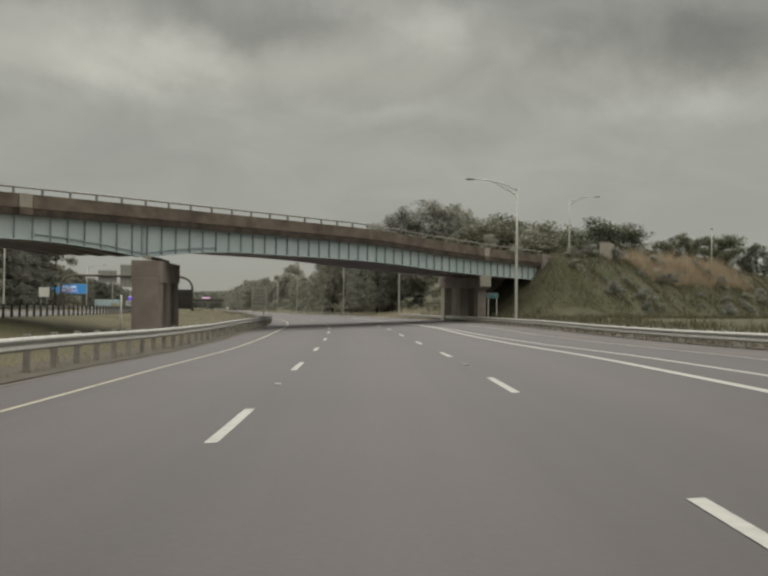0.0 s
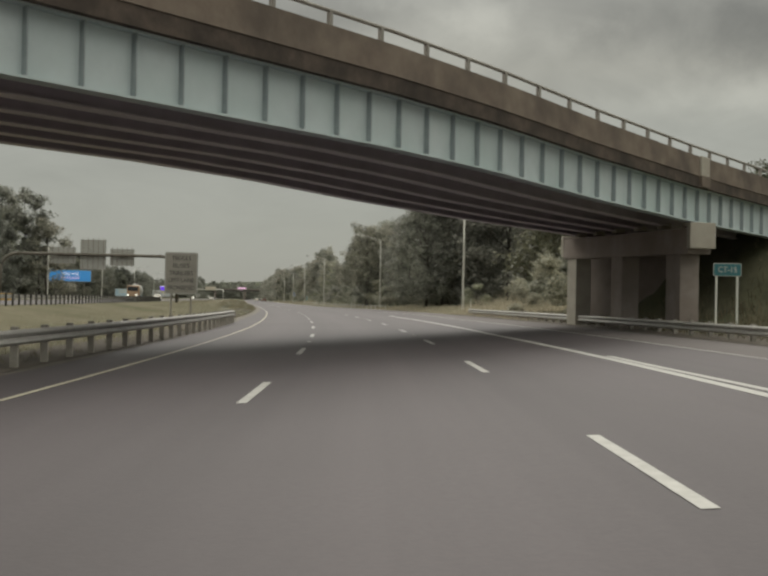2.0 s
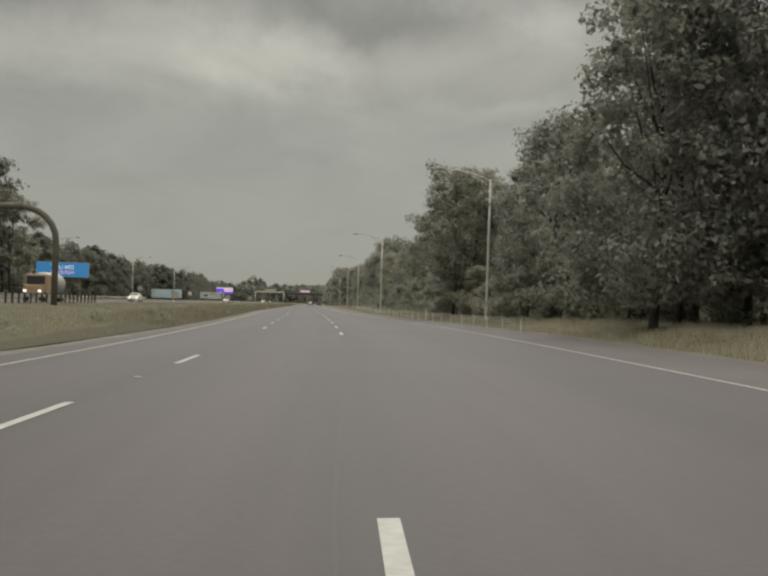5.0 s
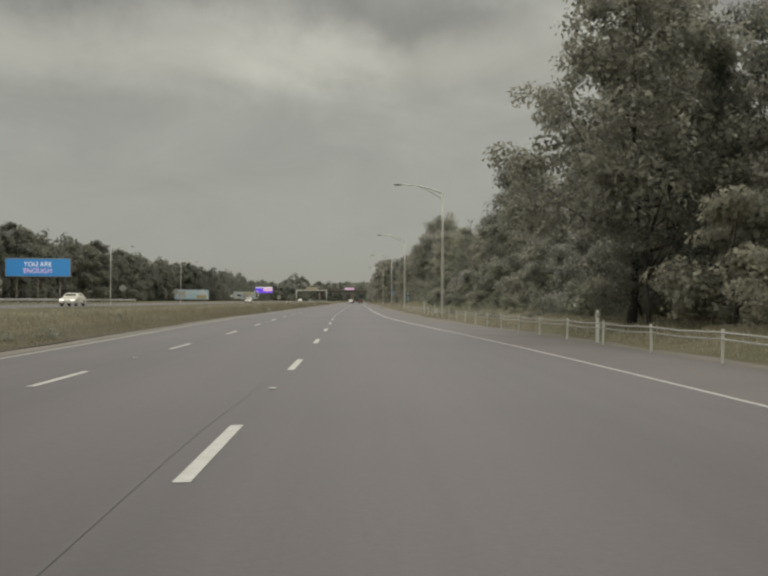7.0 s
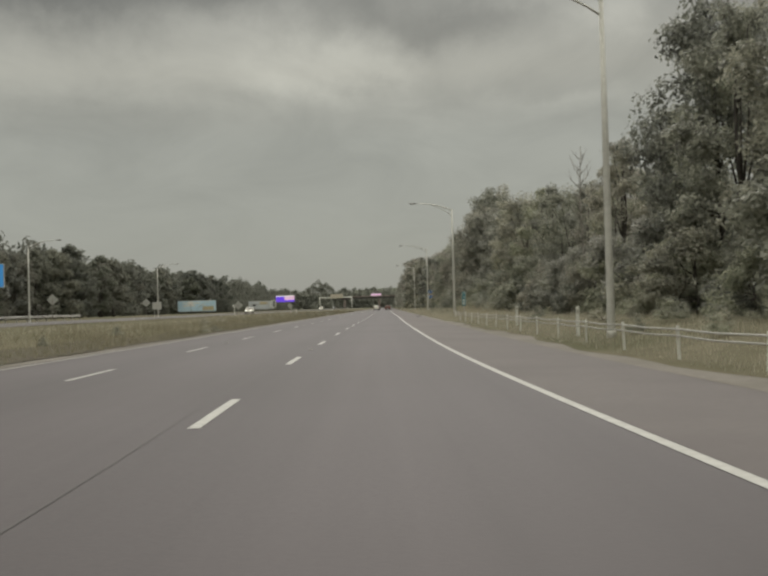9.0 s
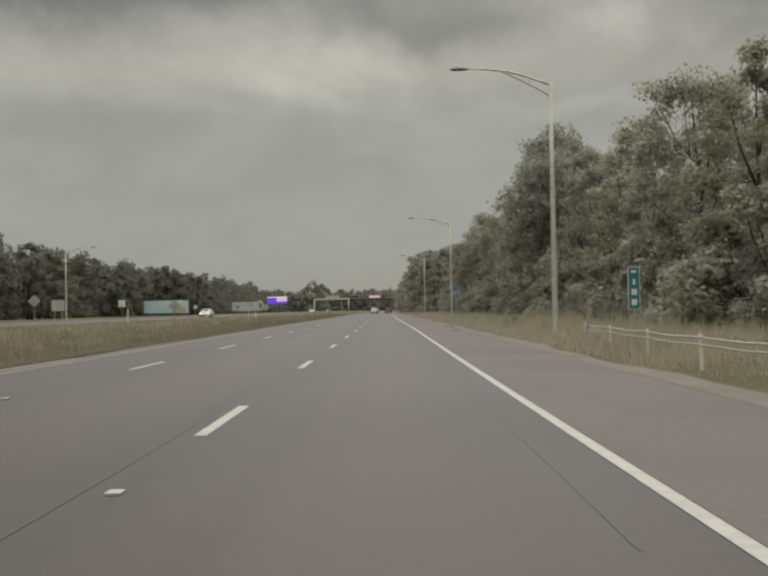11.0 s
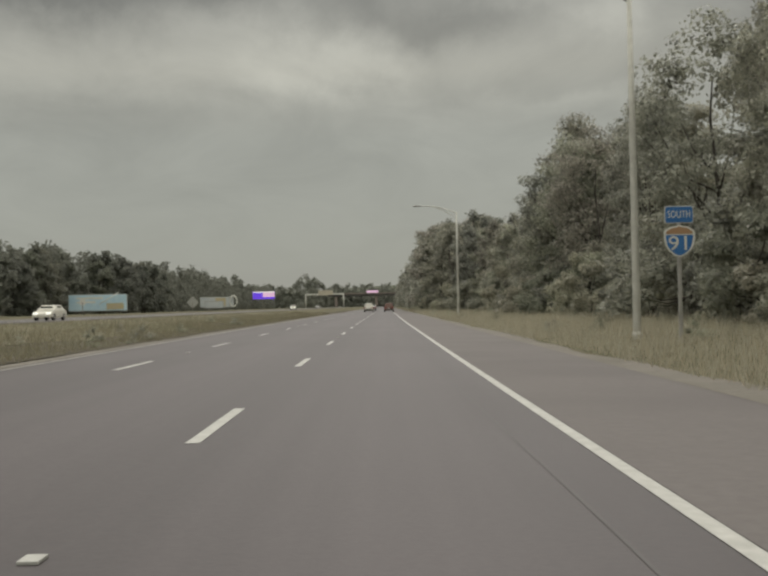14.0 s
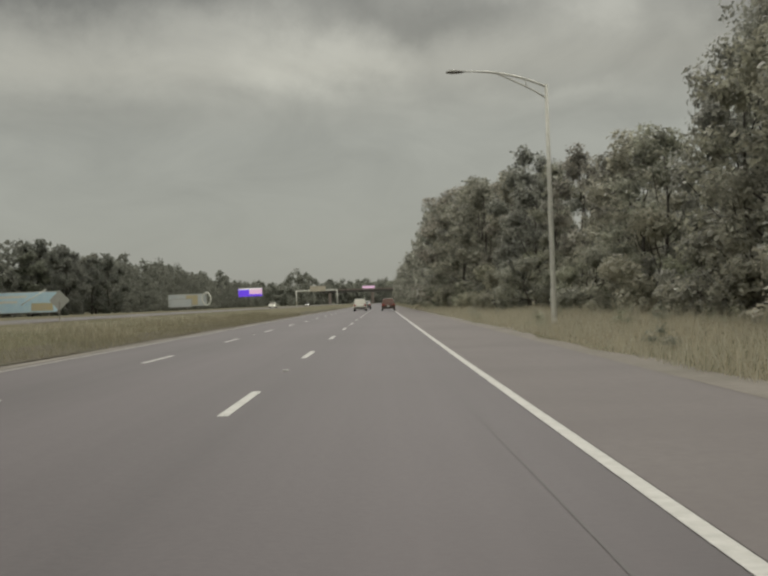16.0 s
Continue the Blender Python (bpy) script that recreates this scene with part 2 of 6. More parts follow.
INK = mat("black_ink", (0.05, 0.05, 0.05), rough=0.6)


def leafy(m, share=0.5):
    """Leaves let part of the light through."""
    nd, ln = m.node_tree.nodes, m.node_tree.links
    b, o = nd["Principled BSDF"], nd["Material Output"]
    tr = nd.new("ShaderNodeBsdfTranslucent"); mx = nd.new("ShaderNodeMixShader"); mx.inputs[0].default_value = share
    ln.new(b.inputs["Base Color"].links[0].from_socket, tr.inputs["Color"])
    ln.new(b.outputs[0], mx.inputs[1]); ln.new(tr.outputs[0], mx.inputs[2]); ln.new(mx.outputs[0], o.inputs["Surface"])




def leaf_mat(name, dark, light, rough=0.46, spec=0.5):
    """Leaves: tone by the bough, by the leaf and by the tree."""
    m = mat(name, dark, rough=rough, spec=spec)
    nd, ln = m.node_tree.nodes, m.node_tree.links
    b = nd["Principled BSDF"]
    geo = nd.new("ShaderNodeNewGeometry"); info = nd.new("ShaderNodeObjectInfo")
    no = nd.new("ShaderNodeTexNoise"); no.inputs["Scale"].default_value, no.inputs["Detail"].default_value = 1.0, 4
    ln.new(geo.outputs["Position"], no.inputs["Vector"])
    r = nd.new("ShaderNodeMapRange"); r.inputs["From Min"].default_value, r.inputs["From Max"].default_value = 0.39, 0.62
    ln.new(no.outputs[0], r.inputs["Value"])
    f = nd.new("ShaderNodeMix"); f.inputs[0].default_value = 0.45
    ln.new(r.outputs[0], f.inputs[2]); ln.new(geo.outputs["Random Per Island"], f.inputs[3])
    x = nd.new("ShaderNodeMix"); x.data_type = "RGBA"
    x.inputs[6].default_value, x.inputs[7].default_value = (*dark, 1), (*light, 1)
    ln.new(f.outputs[0], x.inputs[0])
    tint = nd.new("ShaderNodeValToRGB")
    e = tint.color_ramp.elements
    e[0].position, e[0].color = 0.0, (0.80, 0.83, 0.80, 1)
    e[1].position, e[1].color = 1.0, (1.14, 1.13, 1.04, 1)
    for p_, c_ in ((0.3, (0.98, 0.98, 1.0)), (0.55, (1.03, 1.06, 0.96)), (0.8, (1.05, 1.0, 0.99))):
        tint.color_ramp.elements.new(p_).color = (*c_, 1)
    ln.new(info.outputs["Random"], tint.inputs[0])
    mu = nd.new("ShaderNodeVectorMath"); mu.operation = "MULTIPLY"
    ln.new(x.outputs[2], mu.inputs[0]); ln.new(tint.outputs[0], mu.inputs[1])
    ln.new(mu.outputs[0], b.inputs["Base Color"])
    return m


LEAF = leaf_mat("leaves_dull_green", (0.118, 0.118, 0.101), (0.490, 0.484, 0.420))
LEAF_D = leaf_mat("leaves_dark_green", (0.102, 0.104, 0.090), (0.440, 0.436, 0.382))
LEAF_X = leaf_mat("leaves_deep_green", (0.085, 0.094, 0.062), (0.235, 0.238, 0.168))
LEAF_P = leaf_mat("leaves_pale_green", (0.175, 0.178, 0.140), (0.49, 0.485, 0.405))
# Leaves of the distant woods: haze is put into their paler, greyer colour.
LEAF_H = leaf_mat("leaves_hazed_blue_green", (0.190, 0.200, 0.182), (0.300, 0.308, 0.282), 0.7, 0.3)
LEAF_F = leaf_mat("leaves_hazed_grey_green", (0.140, 0.145, 0.124), (0.262, 0.264, 0.232), 0.7, 0.3)
BARK = mat("bark", (0.05, 0.045, 0.04), (0.088, 0.078, 0.068), 3.0, 0.9, bump=0.5, bscale=10)
MEDB = mat("median_blades", (0.178, 0.166, 0.111), (0.315, 0.285, 0.208), island=True, rough=0.9, spec=0.1)
REED = mat("reddish_dry_reeds", (0.46, 0.37, 0.27), (0.36, 0.29, 0.205), island=True, rough=0.9, spec=0.1)
STRAW = mat("dry_grass", (0.508, 0.454, 0.352), (0.382, 0.347, 0.254), island=True, rough=0.9, spec=0.1)
TUFT = mat("grass_blades", (0.341, 0.321, 0.249), (0.501, 0.471, 0.381), island=True, rough=0.9, spec=0.1)
for _m in (LEAF, LEAF_D, LEAF_X, LEAF_P, LEAF_F, LEAF_H):
    leafy(_m, 0.5)
for _m in (STRAW, REED, TUFT, MEDB):
    leafy(_m)
LEDBLUE = glow("blue_led_face", (0.045, 0.20, 0.44), 0.55)
LEDWHITE = glow("white_led_text", (0.75, 0.72, 0.75), 0.6)
LEDPURPLE = glow("violet_led_face", (0.12, 0.05, 0.62), 0.8)
LEDPINK = glow("pink_led_text", (0.70, 0.45, 0.62), 0.6)
HEADLAMP = glow("headlamp_lens", (0.9, 0.9, 0.82), 1.2)
TAIL = mat("tail_lamp_lens", (0.30, 0.03, 0.02), rough=0.3)
GLASS = mat("tinted_glass", (0.03, 0.035, 0.04), rough=0.12, spec=0.6)
RUBBER = mat("tyre_rubber", (0.02, 0.02, 0.02), rough=0.8)

# ---- plan: the carriageway line, lane line M, and cross fall ----
XS = [(-260, -56), (-150, -29), (-80, -14.8), (0, 0), (14.1, 2.3), (28.3, 4.45), (57.2, 8.55), (86.5, 12.05), (116, 14.85), (150, 17.35), (185, 19.2), (205.8, 19.72), (235, 20.05), (264, 19.9), (300, 19.5), (339, 19.2), (412, 18.96), (471, 18.74), (700, 18.3), (1700, 17.0), (4000, 14.0)]
MS = [(-260, -57.6), (-150, -30.5), (-80, -16.3), (0, -1.5), (11, 0.25), (24, 2.45), (36, 4.25), (48, 5.85), (60, 7.4), (72, 8.9), (85, 10.3), (97, 11.4), (110, 12.35), (122, 13.0), (134, 13.45), (147, 13.88), (160, 14.25), (185, 14.75), (214, 14.75), (238, 14.65), (264, 14.3), (290, 13.8), (330, 13.65), (400, 13.62), (430, 13.42), (500, 13.3), (700, 13.0), (1700, 11.7), (4000, 8.7)]
ES = [(-260, 11.3), (15, 11.0), (40, 10.4), (100, 9.9), (150, 9.7), (200, 10.1), (225, 9.85), (240, 9.4), (255, 8.8), (271, 8.14), (290, 7.72), (345, 7.4), (420, 7.25), (490, 7.0), (4000, 7.0)]
KS = [(-300, 0.026), (165, 0.026), (275, -0.012), (4000, -0.012)]  # cross fall right of the lane
KL = [(-300, 0.026), (165, 0.026), (230, 0.014), (280, -0.010), (4000, -0.010)]  # and left of it
KE = [(-300, 0.0), (245, 0.0), (305, 0.045), (4000, 0.045)]  # the outer lane falls away to the median
LANE = 3.7
SHW = 3.1  # width of the right shoulder


def smooth(table):
    a = np.array(table, float)
    yy = np.arange(a[0, 0], a[-1, 0] + 1, 2.0)
    v = np.interp(yy, a[:, 0], a[:, 1])
    for _ in range(2):
        w = np.concatenate([np.full(6, 0.0), v, np.full(6, 0.0)])
        w[:6] = v[0] + (v[1] - v[0]) * np.arange(-6, 0)
        w[-6:] = v[-1] + (v[-1] - v[-2]) * np.arange(1, 7)
        v = np.convolve(w, np.ones(13) / 13, "valid")
    return lambda y: np.interp(y, yy, v)


PX, MX, EX, KX, KXL, KXE = (smooth(tb) for tb in (XS, MS, ES, KS, KL, KE))
LX = smooth([(-260, 5.2), (140, 5.2), (215, 3.85), (4000, 3.85)])  # left edge of the asphalt, from lane line M
# the overpass: its near face runs through BQ along BU; BN points from the far face to the near one
BQ, BU = np.array([26.7, 97.8]), np.array([0.7314, 0.6820])
BN = np.array([0.6820, -0.7314])


def sstep(a, b, v):
    t = np.clip((v - a) / (b - a), 0, 1)
    return t * t * (3 - 2 * t)


def road_z(x, y):
    dip = sstep(22, 40, y) * (1 - sstep(48, 68, y))
    off = np.clip(x - PX(y), -12.0, 8.5)
    return np.where(off > 0, KX(y), KXL(y)) * off + KXE(y) * np.minimum(off + 5.6, 0) - 0.085 * dip


def fill_z(x, y):
    """The earth bank that carries the road of the overpass."""
    s = (x - BQ[0]) * BU[0] + (y - BQ[1]) * BU[1]
    d = (x - BQ[0]) * BN[0] + (y - BQ[1]) * BN[1]
    out = lambda so: np.hypot(np.maximum(so, 0), np.maximum(np.maximum(d - 1.0, -12.0 - d), 0))
    right = 6.7 - out(13.0 - s) / 1.25
    left = 6.7 - out(s + 92) / 1.5
    wob = 0.35 * np.sin(x * 0.9 + y * 0.5) + 0.25 * np.sin(x * 0.37 - y * 0.8)
    return np.maximum(np.maximum(right, left) + wob * 0.5, 0)


def ground_z(x, y):
    x, y = np.asarray(x, float), np.asarray(y, float)
    m = MX(y)
    le, re = m - LX(y), m + EX(y) + SHW
    z_in = road_z(np.clip(x, le, re), y)
    ol, orr = np.maximum(le - x, 0), np.maximum(x - re, 0)
    near, far = -0.45 * sstep(0, 8, ol) + 0.95 * sstep(10, 17, ol), (0.5 + 0.1 * sstep(350, 400, y) * sstep(500, 450, y) * sstep(18, 11, ol)) * sstep(0.5, 8.5, ol)
    med = near + (far - near) * sstep(150, 225, y)
    z_left = z_in * (1 - sstep(2, 14, ol)) + med
    z_right = z_in + (0.55 - 0.27 * sstep(310, 350, y)) * sstep(0.3, 5.5, orr)
    z = np.where(ol > 0, z_left, np.where(orr > 0, z_right, z_in))
    return z + fill_z(x, y) * np.where(x > m, sstep(3.0, 8.5, orr), sstep(33, 38, ol))


# ---- mesh helpers ----


def mesh_of(name, bm, material):
    me = bpy.data.meshes.new(name)
    bm.to_mesh(me); bm.free()
    me.materials.append(material)
    return me


def part(name, bm, material=None, parent=None, label=""):
    """One mesh object, under a thing if parent is given."""
    ob = new(name, bm if isinstance(bm, bpy.types.Mesh) else mesh_of(name, bm, material))
    if parent is not None:
        ob.parent = parent
    return tagged(ob, label)


def raw_mesh(name, verts, faces, material, smooth_shade=False):
    me = bpy.data.meshes.new(name)
    me.from_pydata([tuple(map(float, v)) for v in verts], [], [tuple(map(int, f)) for f in faces])
    me.materials.append(material)
    if smooth_shade:
        me.polygons.foreach_set("use_smooth", [True] * len(me.polygons))
    me.update()
    return me


def box(bm, c, s, m=None, bevel=0.0):
    """A box of size s round c; m turns it first about its centre."""
    r = bmesh.ops.create_cube(bm, size=1.0)
    vs = r["verts"]
    for v in vs:
        v.co = Vector((v.co.x * s[0], v.co.y * s[1], v.co.z * s[2]))
    if bevel:
        es = list({ed for v in vs for ed in v.link_edges})
        r2 = bmesh.ops.bevel(bm, geom=es, offset=bevel, segments=2, affect="EDGES", profile=0.7)
        vs = list({v for f in r2["faces"] for v in f.verts} | {v for v in vs if v.is_valid})
    for v in vs:
        co = v.co if m is None else m @ v.co
        v.co = co + Vector(c)
    return bm


def tube(bm, pts, radii, seg=10, cap=True):
    """A round tube along pts."""
    rings = []
    pts = [Vector(p) for p in pts]
    for i, p in enumerate(pts):
        d = (pts[min(i + 1, len(pts) - 1)] - pts[max(i - 1, 0)]).normalized()
        a = d.cross(Vector((0, 0, 1)) if abs(d.z) < 0.95 else Vector((1, 0, 0))).normalized()
        b = d.cross(a)
        r = radii[i] if hasattr(radii, "__len__") else radii
        rings.append([bm.verts.new(p + (a * math.cos(k * math.tau / seg) + b * math.sin(k * math.tau / seg)) * r) for k in range(seg)])
    for p, q in zip(rings, rings[1:]):
        for k in range(seg):
            f = bm.faces.new((p[k], p[(k + 1) % seg], q[(k + 1) % seg], q[k])); f.smooth = True
    if cap:
        bm.faces.new(rings[0][::-1]); bm.faces.new(rings[-1])
    return bm


def sweep(bm, pts, profile, up=(0, 0, 1), close=False, cap=True):
    """A profile of (side, height) points swept along pts."""
    rings = []
    pts = [Vector(p) for p in pts]
    for i, p in enumerate(pts):
        d = (pts[min(i + 1, len(pts) - 1)] - pts[max(i - 1, 0)]).normalized()
        side = d.cross(Vector(up)).normalized()
        rings.append([bm.verts.new(p + side * a + Vector(up) * b) for a, b in profile])
    n = len(profile)
    for p, q in zip(rings, rings[1:]):
        for k in range(n if close else n - 1):
            bm.faces.new((p[k], p[(k + 1) % n], q[(k + 1) % n], q[k]))
    if close and cap:
        bm.faces.new(rings[0]); bm.faces.new(rings[-1][::-1])
    return bm


def empty(name, loc=(0, 0, 0)):
    ob = new(name)
    ob.location = loc
    ob.empty_display_size = 0.5
    return ob

# ---- ground, road and markings ----


def grid(name, ys, us, fx, fz, material, smooth_shade=True):
    """A sheet over rows ys and columns us; fx gives x from (y, u), fz the height."""
    Y, U = np.meshgrid(np.array(ys, float), np.array(us, float), indexing="ij")
    Xx = fx(Y, U)
    Z = fz(Xx, Y)
    n, m = Y.shape
    v = np.stack([Xx.ravel(), Y.ravel(), Z.ravel()], 1)
    i = (np.arange(n - 1)[:, None] * m + np.arange(m - 1)[None]).ravel()
    f = np.stack([i, i + 1, i + m + 1, i + m], 1)
    return raw_mesh(name, v, f, material, smooth_shade)


YS = list(range(-240, 300, 3)) + list(range(300, 700, 6)) + list(range(700, 1700, 25)) + [1800, 2100, 2600, 3200, 4000]
US = [-3000, -1500, -700, -350] + [-220 + 6 * i for i in range(24)] + [-75, -67, -60, -55, -50, -46, -43, -41, -39.5, -38, -35, -31, -27, -24.5, -22.8, -21, -19, -17, -14, -11, -9, -7.5, -6.4, -5.6, -5.2, -4, 0, 4, 8]
US2 = [0, 0.25, 0.8, 1.5, 2.4, 3.5, 4.8, 6.2] + [8 + 1.8 * i for i in range(26)] + [58 + 4 * i for i in range(36)] + [230, 400, 800, 1600, 3000]


def ground_x(y, u):
    re = EX(y) + SHW
    return MX(y) + np.where(u < 9000, np.where(u < -3.9, u + 5.2 - LX(y), u), u - 10000 + re)


def ground_h(x, y):
    m = MX(y)
    inside = (x > m - LX(y) + 0.02) & (x < m + EX(y) + SHW - 0.02)
    away = np.maximum(x - m - EX(y) - SHW, m - LX(y) - x)
    opp = (x > m - 38.6) & (x < m - 22.9)
    rough = sstep(1.2, 4.0, away) * 0.05 * np.sin(x * 1.7 + 0.3 * y) * np.sin(y * 0.9 - x * 0.4)
    return ground_z(x, y) - 0.07 * inside - 0.10 * opp + rough * (~inside) * (~opp)


ground = tagged(part("ground", grid("ground", YS, US + [10000 + u for u in US2], ground_x, ground_h, GRASS)), "rough mown grass verge and median, partly dry", "ground", kind="structure")
ground.data.materials.append(SLOPE)
_co = np.empty(len(ground.data.polygons) * 3); ground.data.polygons.foreach_get("center", _co); _co = _co.reshape(-1, 3)
ground.data.polygons.foreach_set("material_index", (((fill_z(_co[:, 0], _co[:, 1]) > 0.3) & (np.abs(_co[:, 0]) < 300)) | ((_co[:, 1] < 128) & (_co[:, 1] > -60) & (_co[:, 0] > MX(_co[:, 1]) + 14.5) & (_co[:, 0] < MX(_co[:, 1]) + 60))).astype(np.int32))
RY = list(range(-240, 700, 3)) + list(range(700, 1700, 20)) + [2000, 2600]
road = part("road", grid("road", RY, np.linspace(0, 1, 29), lambda y, u: MX(y) - LX(y) + u * (LX(y) + EX(y) + SHW), lambda x, y: road_z(x, y), ASPHALT))
def lane_uv(ob):
    me = ob.data
    co = np.empty(len(me.vertices) * 3); me.vertices.foreach_get("co", co); co = co.reshape(-1, 3)
    vi = np.empty(len(me.loops), int); me.loops.foreach_get("vertex_index", vi)
    uv = np.stack([co[:, 0] - MX(co[:, 1]), co[:, 1]], 1)[vi]
    me.uv_layers.new(name="lane").data.foreach_set("uv", uv.ravel())


lane_uv(road)
tagged(road, "worn grey asphalt carriageway with sealed cracks", "road", kind="structure")
OPP_Z = 0.5
opp_road = part("road", grid("road", RY, np.linspace(-38.6, -22.9, 6), lambda y, u: MX(y) + u, lambda x, y: OPP_Z + 0 * x, ASPHALT))
lane_uv(opp_road)
tagged(opp_road, "grey asphalt carriageway of the opposite direction", "road", kind="structure")


def strip(name, y0, y1, fx, width, material, parent, lift=0.006, step=2.0, zf=None):
    """A painted line along the road from y0 to y1; its x is fx(y)."""
    ys = np.linspace(y0, y1, max(2, int((y1 - y0) / step) + 1))
    xs = fx(ys)
    zf = zf or road_z
    v, f = [], []
    for y, x in zip(ys, xs):
        for s in (-0.5, 0.5):
            v.append((x + s * width, y, float(zf(x + s * width, y)) + lift))
    for i in range(len(ys) - 1):
        f.append((2 * i, 2 * i + 1, 2 * i + 3, 2 * i + 2))
    return part(name, raw_mesh(name, v, f, material), material, parent)


gore_x = lambda y: MX(y) + np.interp(y, [14, 45, 80, 95, 115, 143], [7.35, 6.95, 6.85, 6.65, 6.7, 6.8])
strip("edge_line", -200, 175, lambda y: MX(y) - 3.35, 0.105, PAINT_Y, road)
strip("edge_line", 175, 1500, lambda y: MX(y) - 3.35, 0.14, PAINT_F, road)
strip("gore_line", -200, 143, gore_x, 0.22, PAINT_W, road)
strip("gore_line", -200, 80, lambda y: gore_x(y) + 0.25 + np.maximum(0, (76 - y)) * 0.018, 0.16, PAINT_W, road)
strip("edge_line", -200, 252, lambda y: MX(y) + EX(y), 0.095, PAINT_W, road)
strip("edge_line", 252, 1500, lambda y: MX(y) + EX(y), 0.135, PAINT_W, road)


def dashes(fx, anchor, y0, y1, early=0.4):
    step = lambda y: 12.19 * math.cos(math.atan(float(fx(y + 6) - fx(y - 6)) / 12))
    ys_ = [anchor]
    while ys_[0] > y0:
        ys_.insert(0, ys_[0] - step(ys_[0]))
    while ys_[-1] < y1:
        ys_.append(ys_[-1] + step(ys_[-1]))
    for i, y in enumerate(ys_):
        if not y0 <= y <= y1:
            continue
        c = step(y)
        strip("lane_dash", y - early, y + 0.26 * c - 0.1, fx, 0.135, PAINT_W, road, step=1.6)
        if i % 3 == 0 and y < 620:
            bm = bmesh.new(); ym = y + 0.62 * c; xm = float(fx(ym))
            box(bm, (xm, ym, float(road_z(xm, ym)) + 0.010), (0.11, 0.16, 0.02), bevel=0.006)
            part("lane_reflector", bm, PAINT_W, road)


dashes(lambda y: MX(y) + np.interp(y, [8, 20, 36, 55, 75, 90, 110, 125, 150], [0, -0.12, -0.24, -0.14, -0.04, -0.05, -0.17, -0.15, 0]), 95.3, -20, 178)
dashes(lambda y: MX(y) + np.interp(y, [200, 215, 230, 248], [0, -0.1, -0.17, 0]), 259.2, 187, 335)
dashes(MX, 372.1, 336, 402)
dashes(MX, 433.6, 404, 760, 0.3)
dashes(lambda y: MX(y) + LANE, 112.3, -20, 160)
dashes(lambda y: MX(y) + LANE, 250.3, 187, 258)
dashes(lambda y: MX(y) + LANE, 275.5, 260, 325)
dashes(lambda y: MX(y) + LANE, 371.9, 330, 378, 0.2)
dashes(lambda y: MX(y) + LANE + np.interp(y, [400, 440, 480], [0, -0.07, -0.16]), 434.1, 380, 760, 0.2)
for o in (-33.0, -29.3):
    for y in range(150, 640, 12):
        strip("lane_dash", y, y + 3.1, lambda yy: MX(yy) + o, 0.13, PAINT_W, opp_road, zf=lambda x, y: OPP_Z)
for o in (-36.7, -25.6):
    strip("edge_line", -200, 1200, lambda yy: MX(yy) + o, 0.13, PAINT_W, opp_road, zf=lambda x, y: OPP_Z, step=4)
part("shoulder", grid("shoulder", list(range(-200, 900, 3)), np.linspace(0, 1, 5), lambda y, u: MX(y) + EX(y) + 0.08 + u * (SHW - 0.10), lambda x, y: road_z(x, y) + 0.004, SHOULDER), SHOULDER, road)
# the rough gravel edge
part("gravel_edge", grid("gravel_edge", list(range(-60, 640, 2)), np.linspace(0, 1, 4), lambda y, u: MX(y) + EX(y) + SHW - 0.25 + u * (0.7 + 0.2 * np.sin(y * 0.21) + 0.15 * np.sin(y * 0.77)), lambda x, y: ground_z(x, y) + 0.008, SAND), SAND, ground)
part("gravel_edge", grid("gravel_edge", list(range(-60, 640, 2)), np.linspace(0, 1, 4), lambda y, u: MX(y) - LX(y) + 0.25 - u * (0.75 + 0.15 * np.sin(y * 0.31)), lambda x, y: ground_z(x, y) + 0.008, SAND), SAND, ground)

for _f, _y0, _y1 in ((lambda y, u: MX(y) - LX(y) + 0.05 - u * (2.3 + 0.3 * np.sin(y * 0.23)), -60, 132), (lambda y, u: MX(y) + EX(y) + SHW - 0.1 + u * (1.9 + 0.3 * np.sin(y * 0.31)), -60, 150)):
    part("dirt_strip", grid("dirt_strip", list(range(_y0, _y1, 2)), np.linspace(0, 1, 4), _f, lambda x, y: ground_z(x, y) + 0.03, DIRT), DIRT, ground)

part("soil_strip", grid("soil_strip", list(range(132, 760, 2)), np.linspace(0, 1, 6), lambda y, u: MX(y) - LX(y) - 0.45 - u * (2.6 + 0.5 * np.sin(y * 0.13) + 0.3 * np.sin(y * 0.41)), lambda x, y: ground_z(x, y) + 0.03, SOIL), SOIL, ground)
# sealed seams along the lanes
for _fx, _y0, _y1 in ((lambda y: MX(y) + 2.75 + 0.05 * np.sin(y * 0.3), 70, 150), (lambda y: MX(y) + 3.42 + 0.04 * np.sin(y * 0.4), 150, 345), (lambda y: MX(y) + EX(y) - 0.62 + 0.05 * np.sin(y * 0.23), 330, 640)):
    strip("sealed_seam", _y0, _y1, _fx, 0.026, TAR, road, lift=0.004)

# ---- overpass ----
BANG = math.degrees(math.atan2(BU[1], BU[0]))
BM = Matrix.Translation((BQ[0], BQ[1], 0)) @ Matrix.Rotation(radians(BANG), 4, "Z")  # x along the face, +y to the far side
bridge = empty("overpass_bridge")
bridge.matrix_world = BM
tagged(bridge, "pale blue plate girder overpass with brown stained concrete parapet", "bridge")
S0, S1, WID, TILTB = -88.0, 10.8, 10.7, 0.037
PIERS = (-41.7, 0.0)
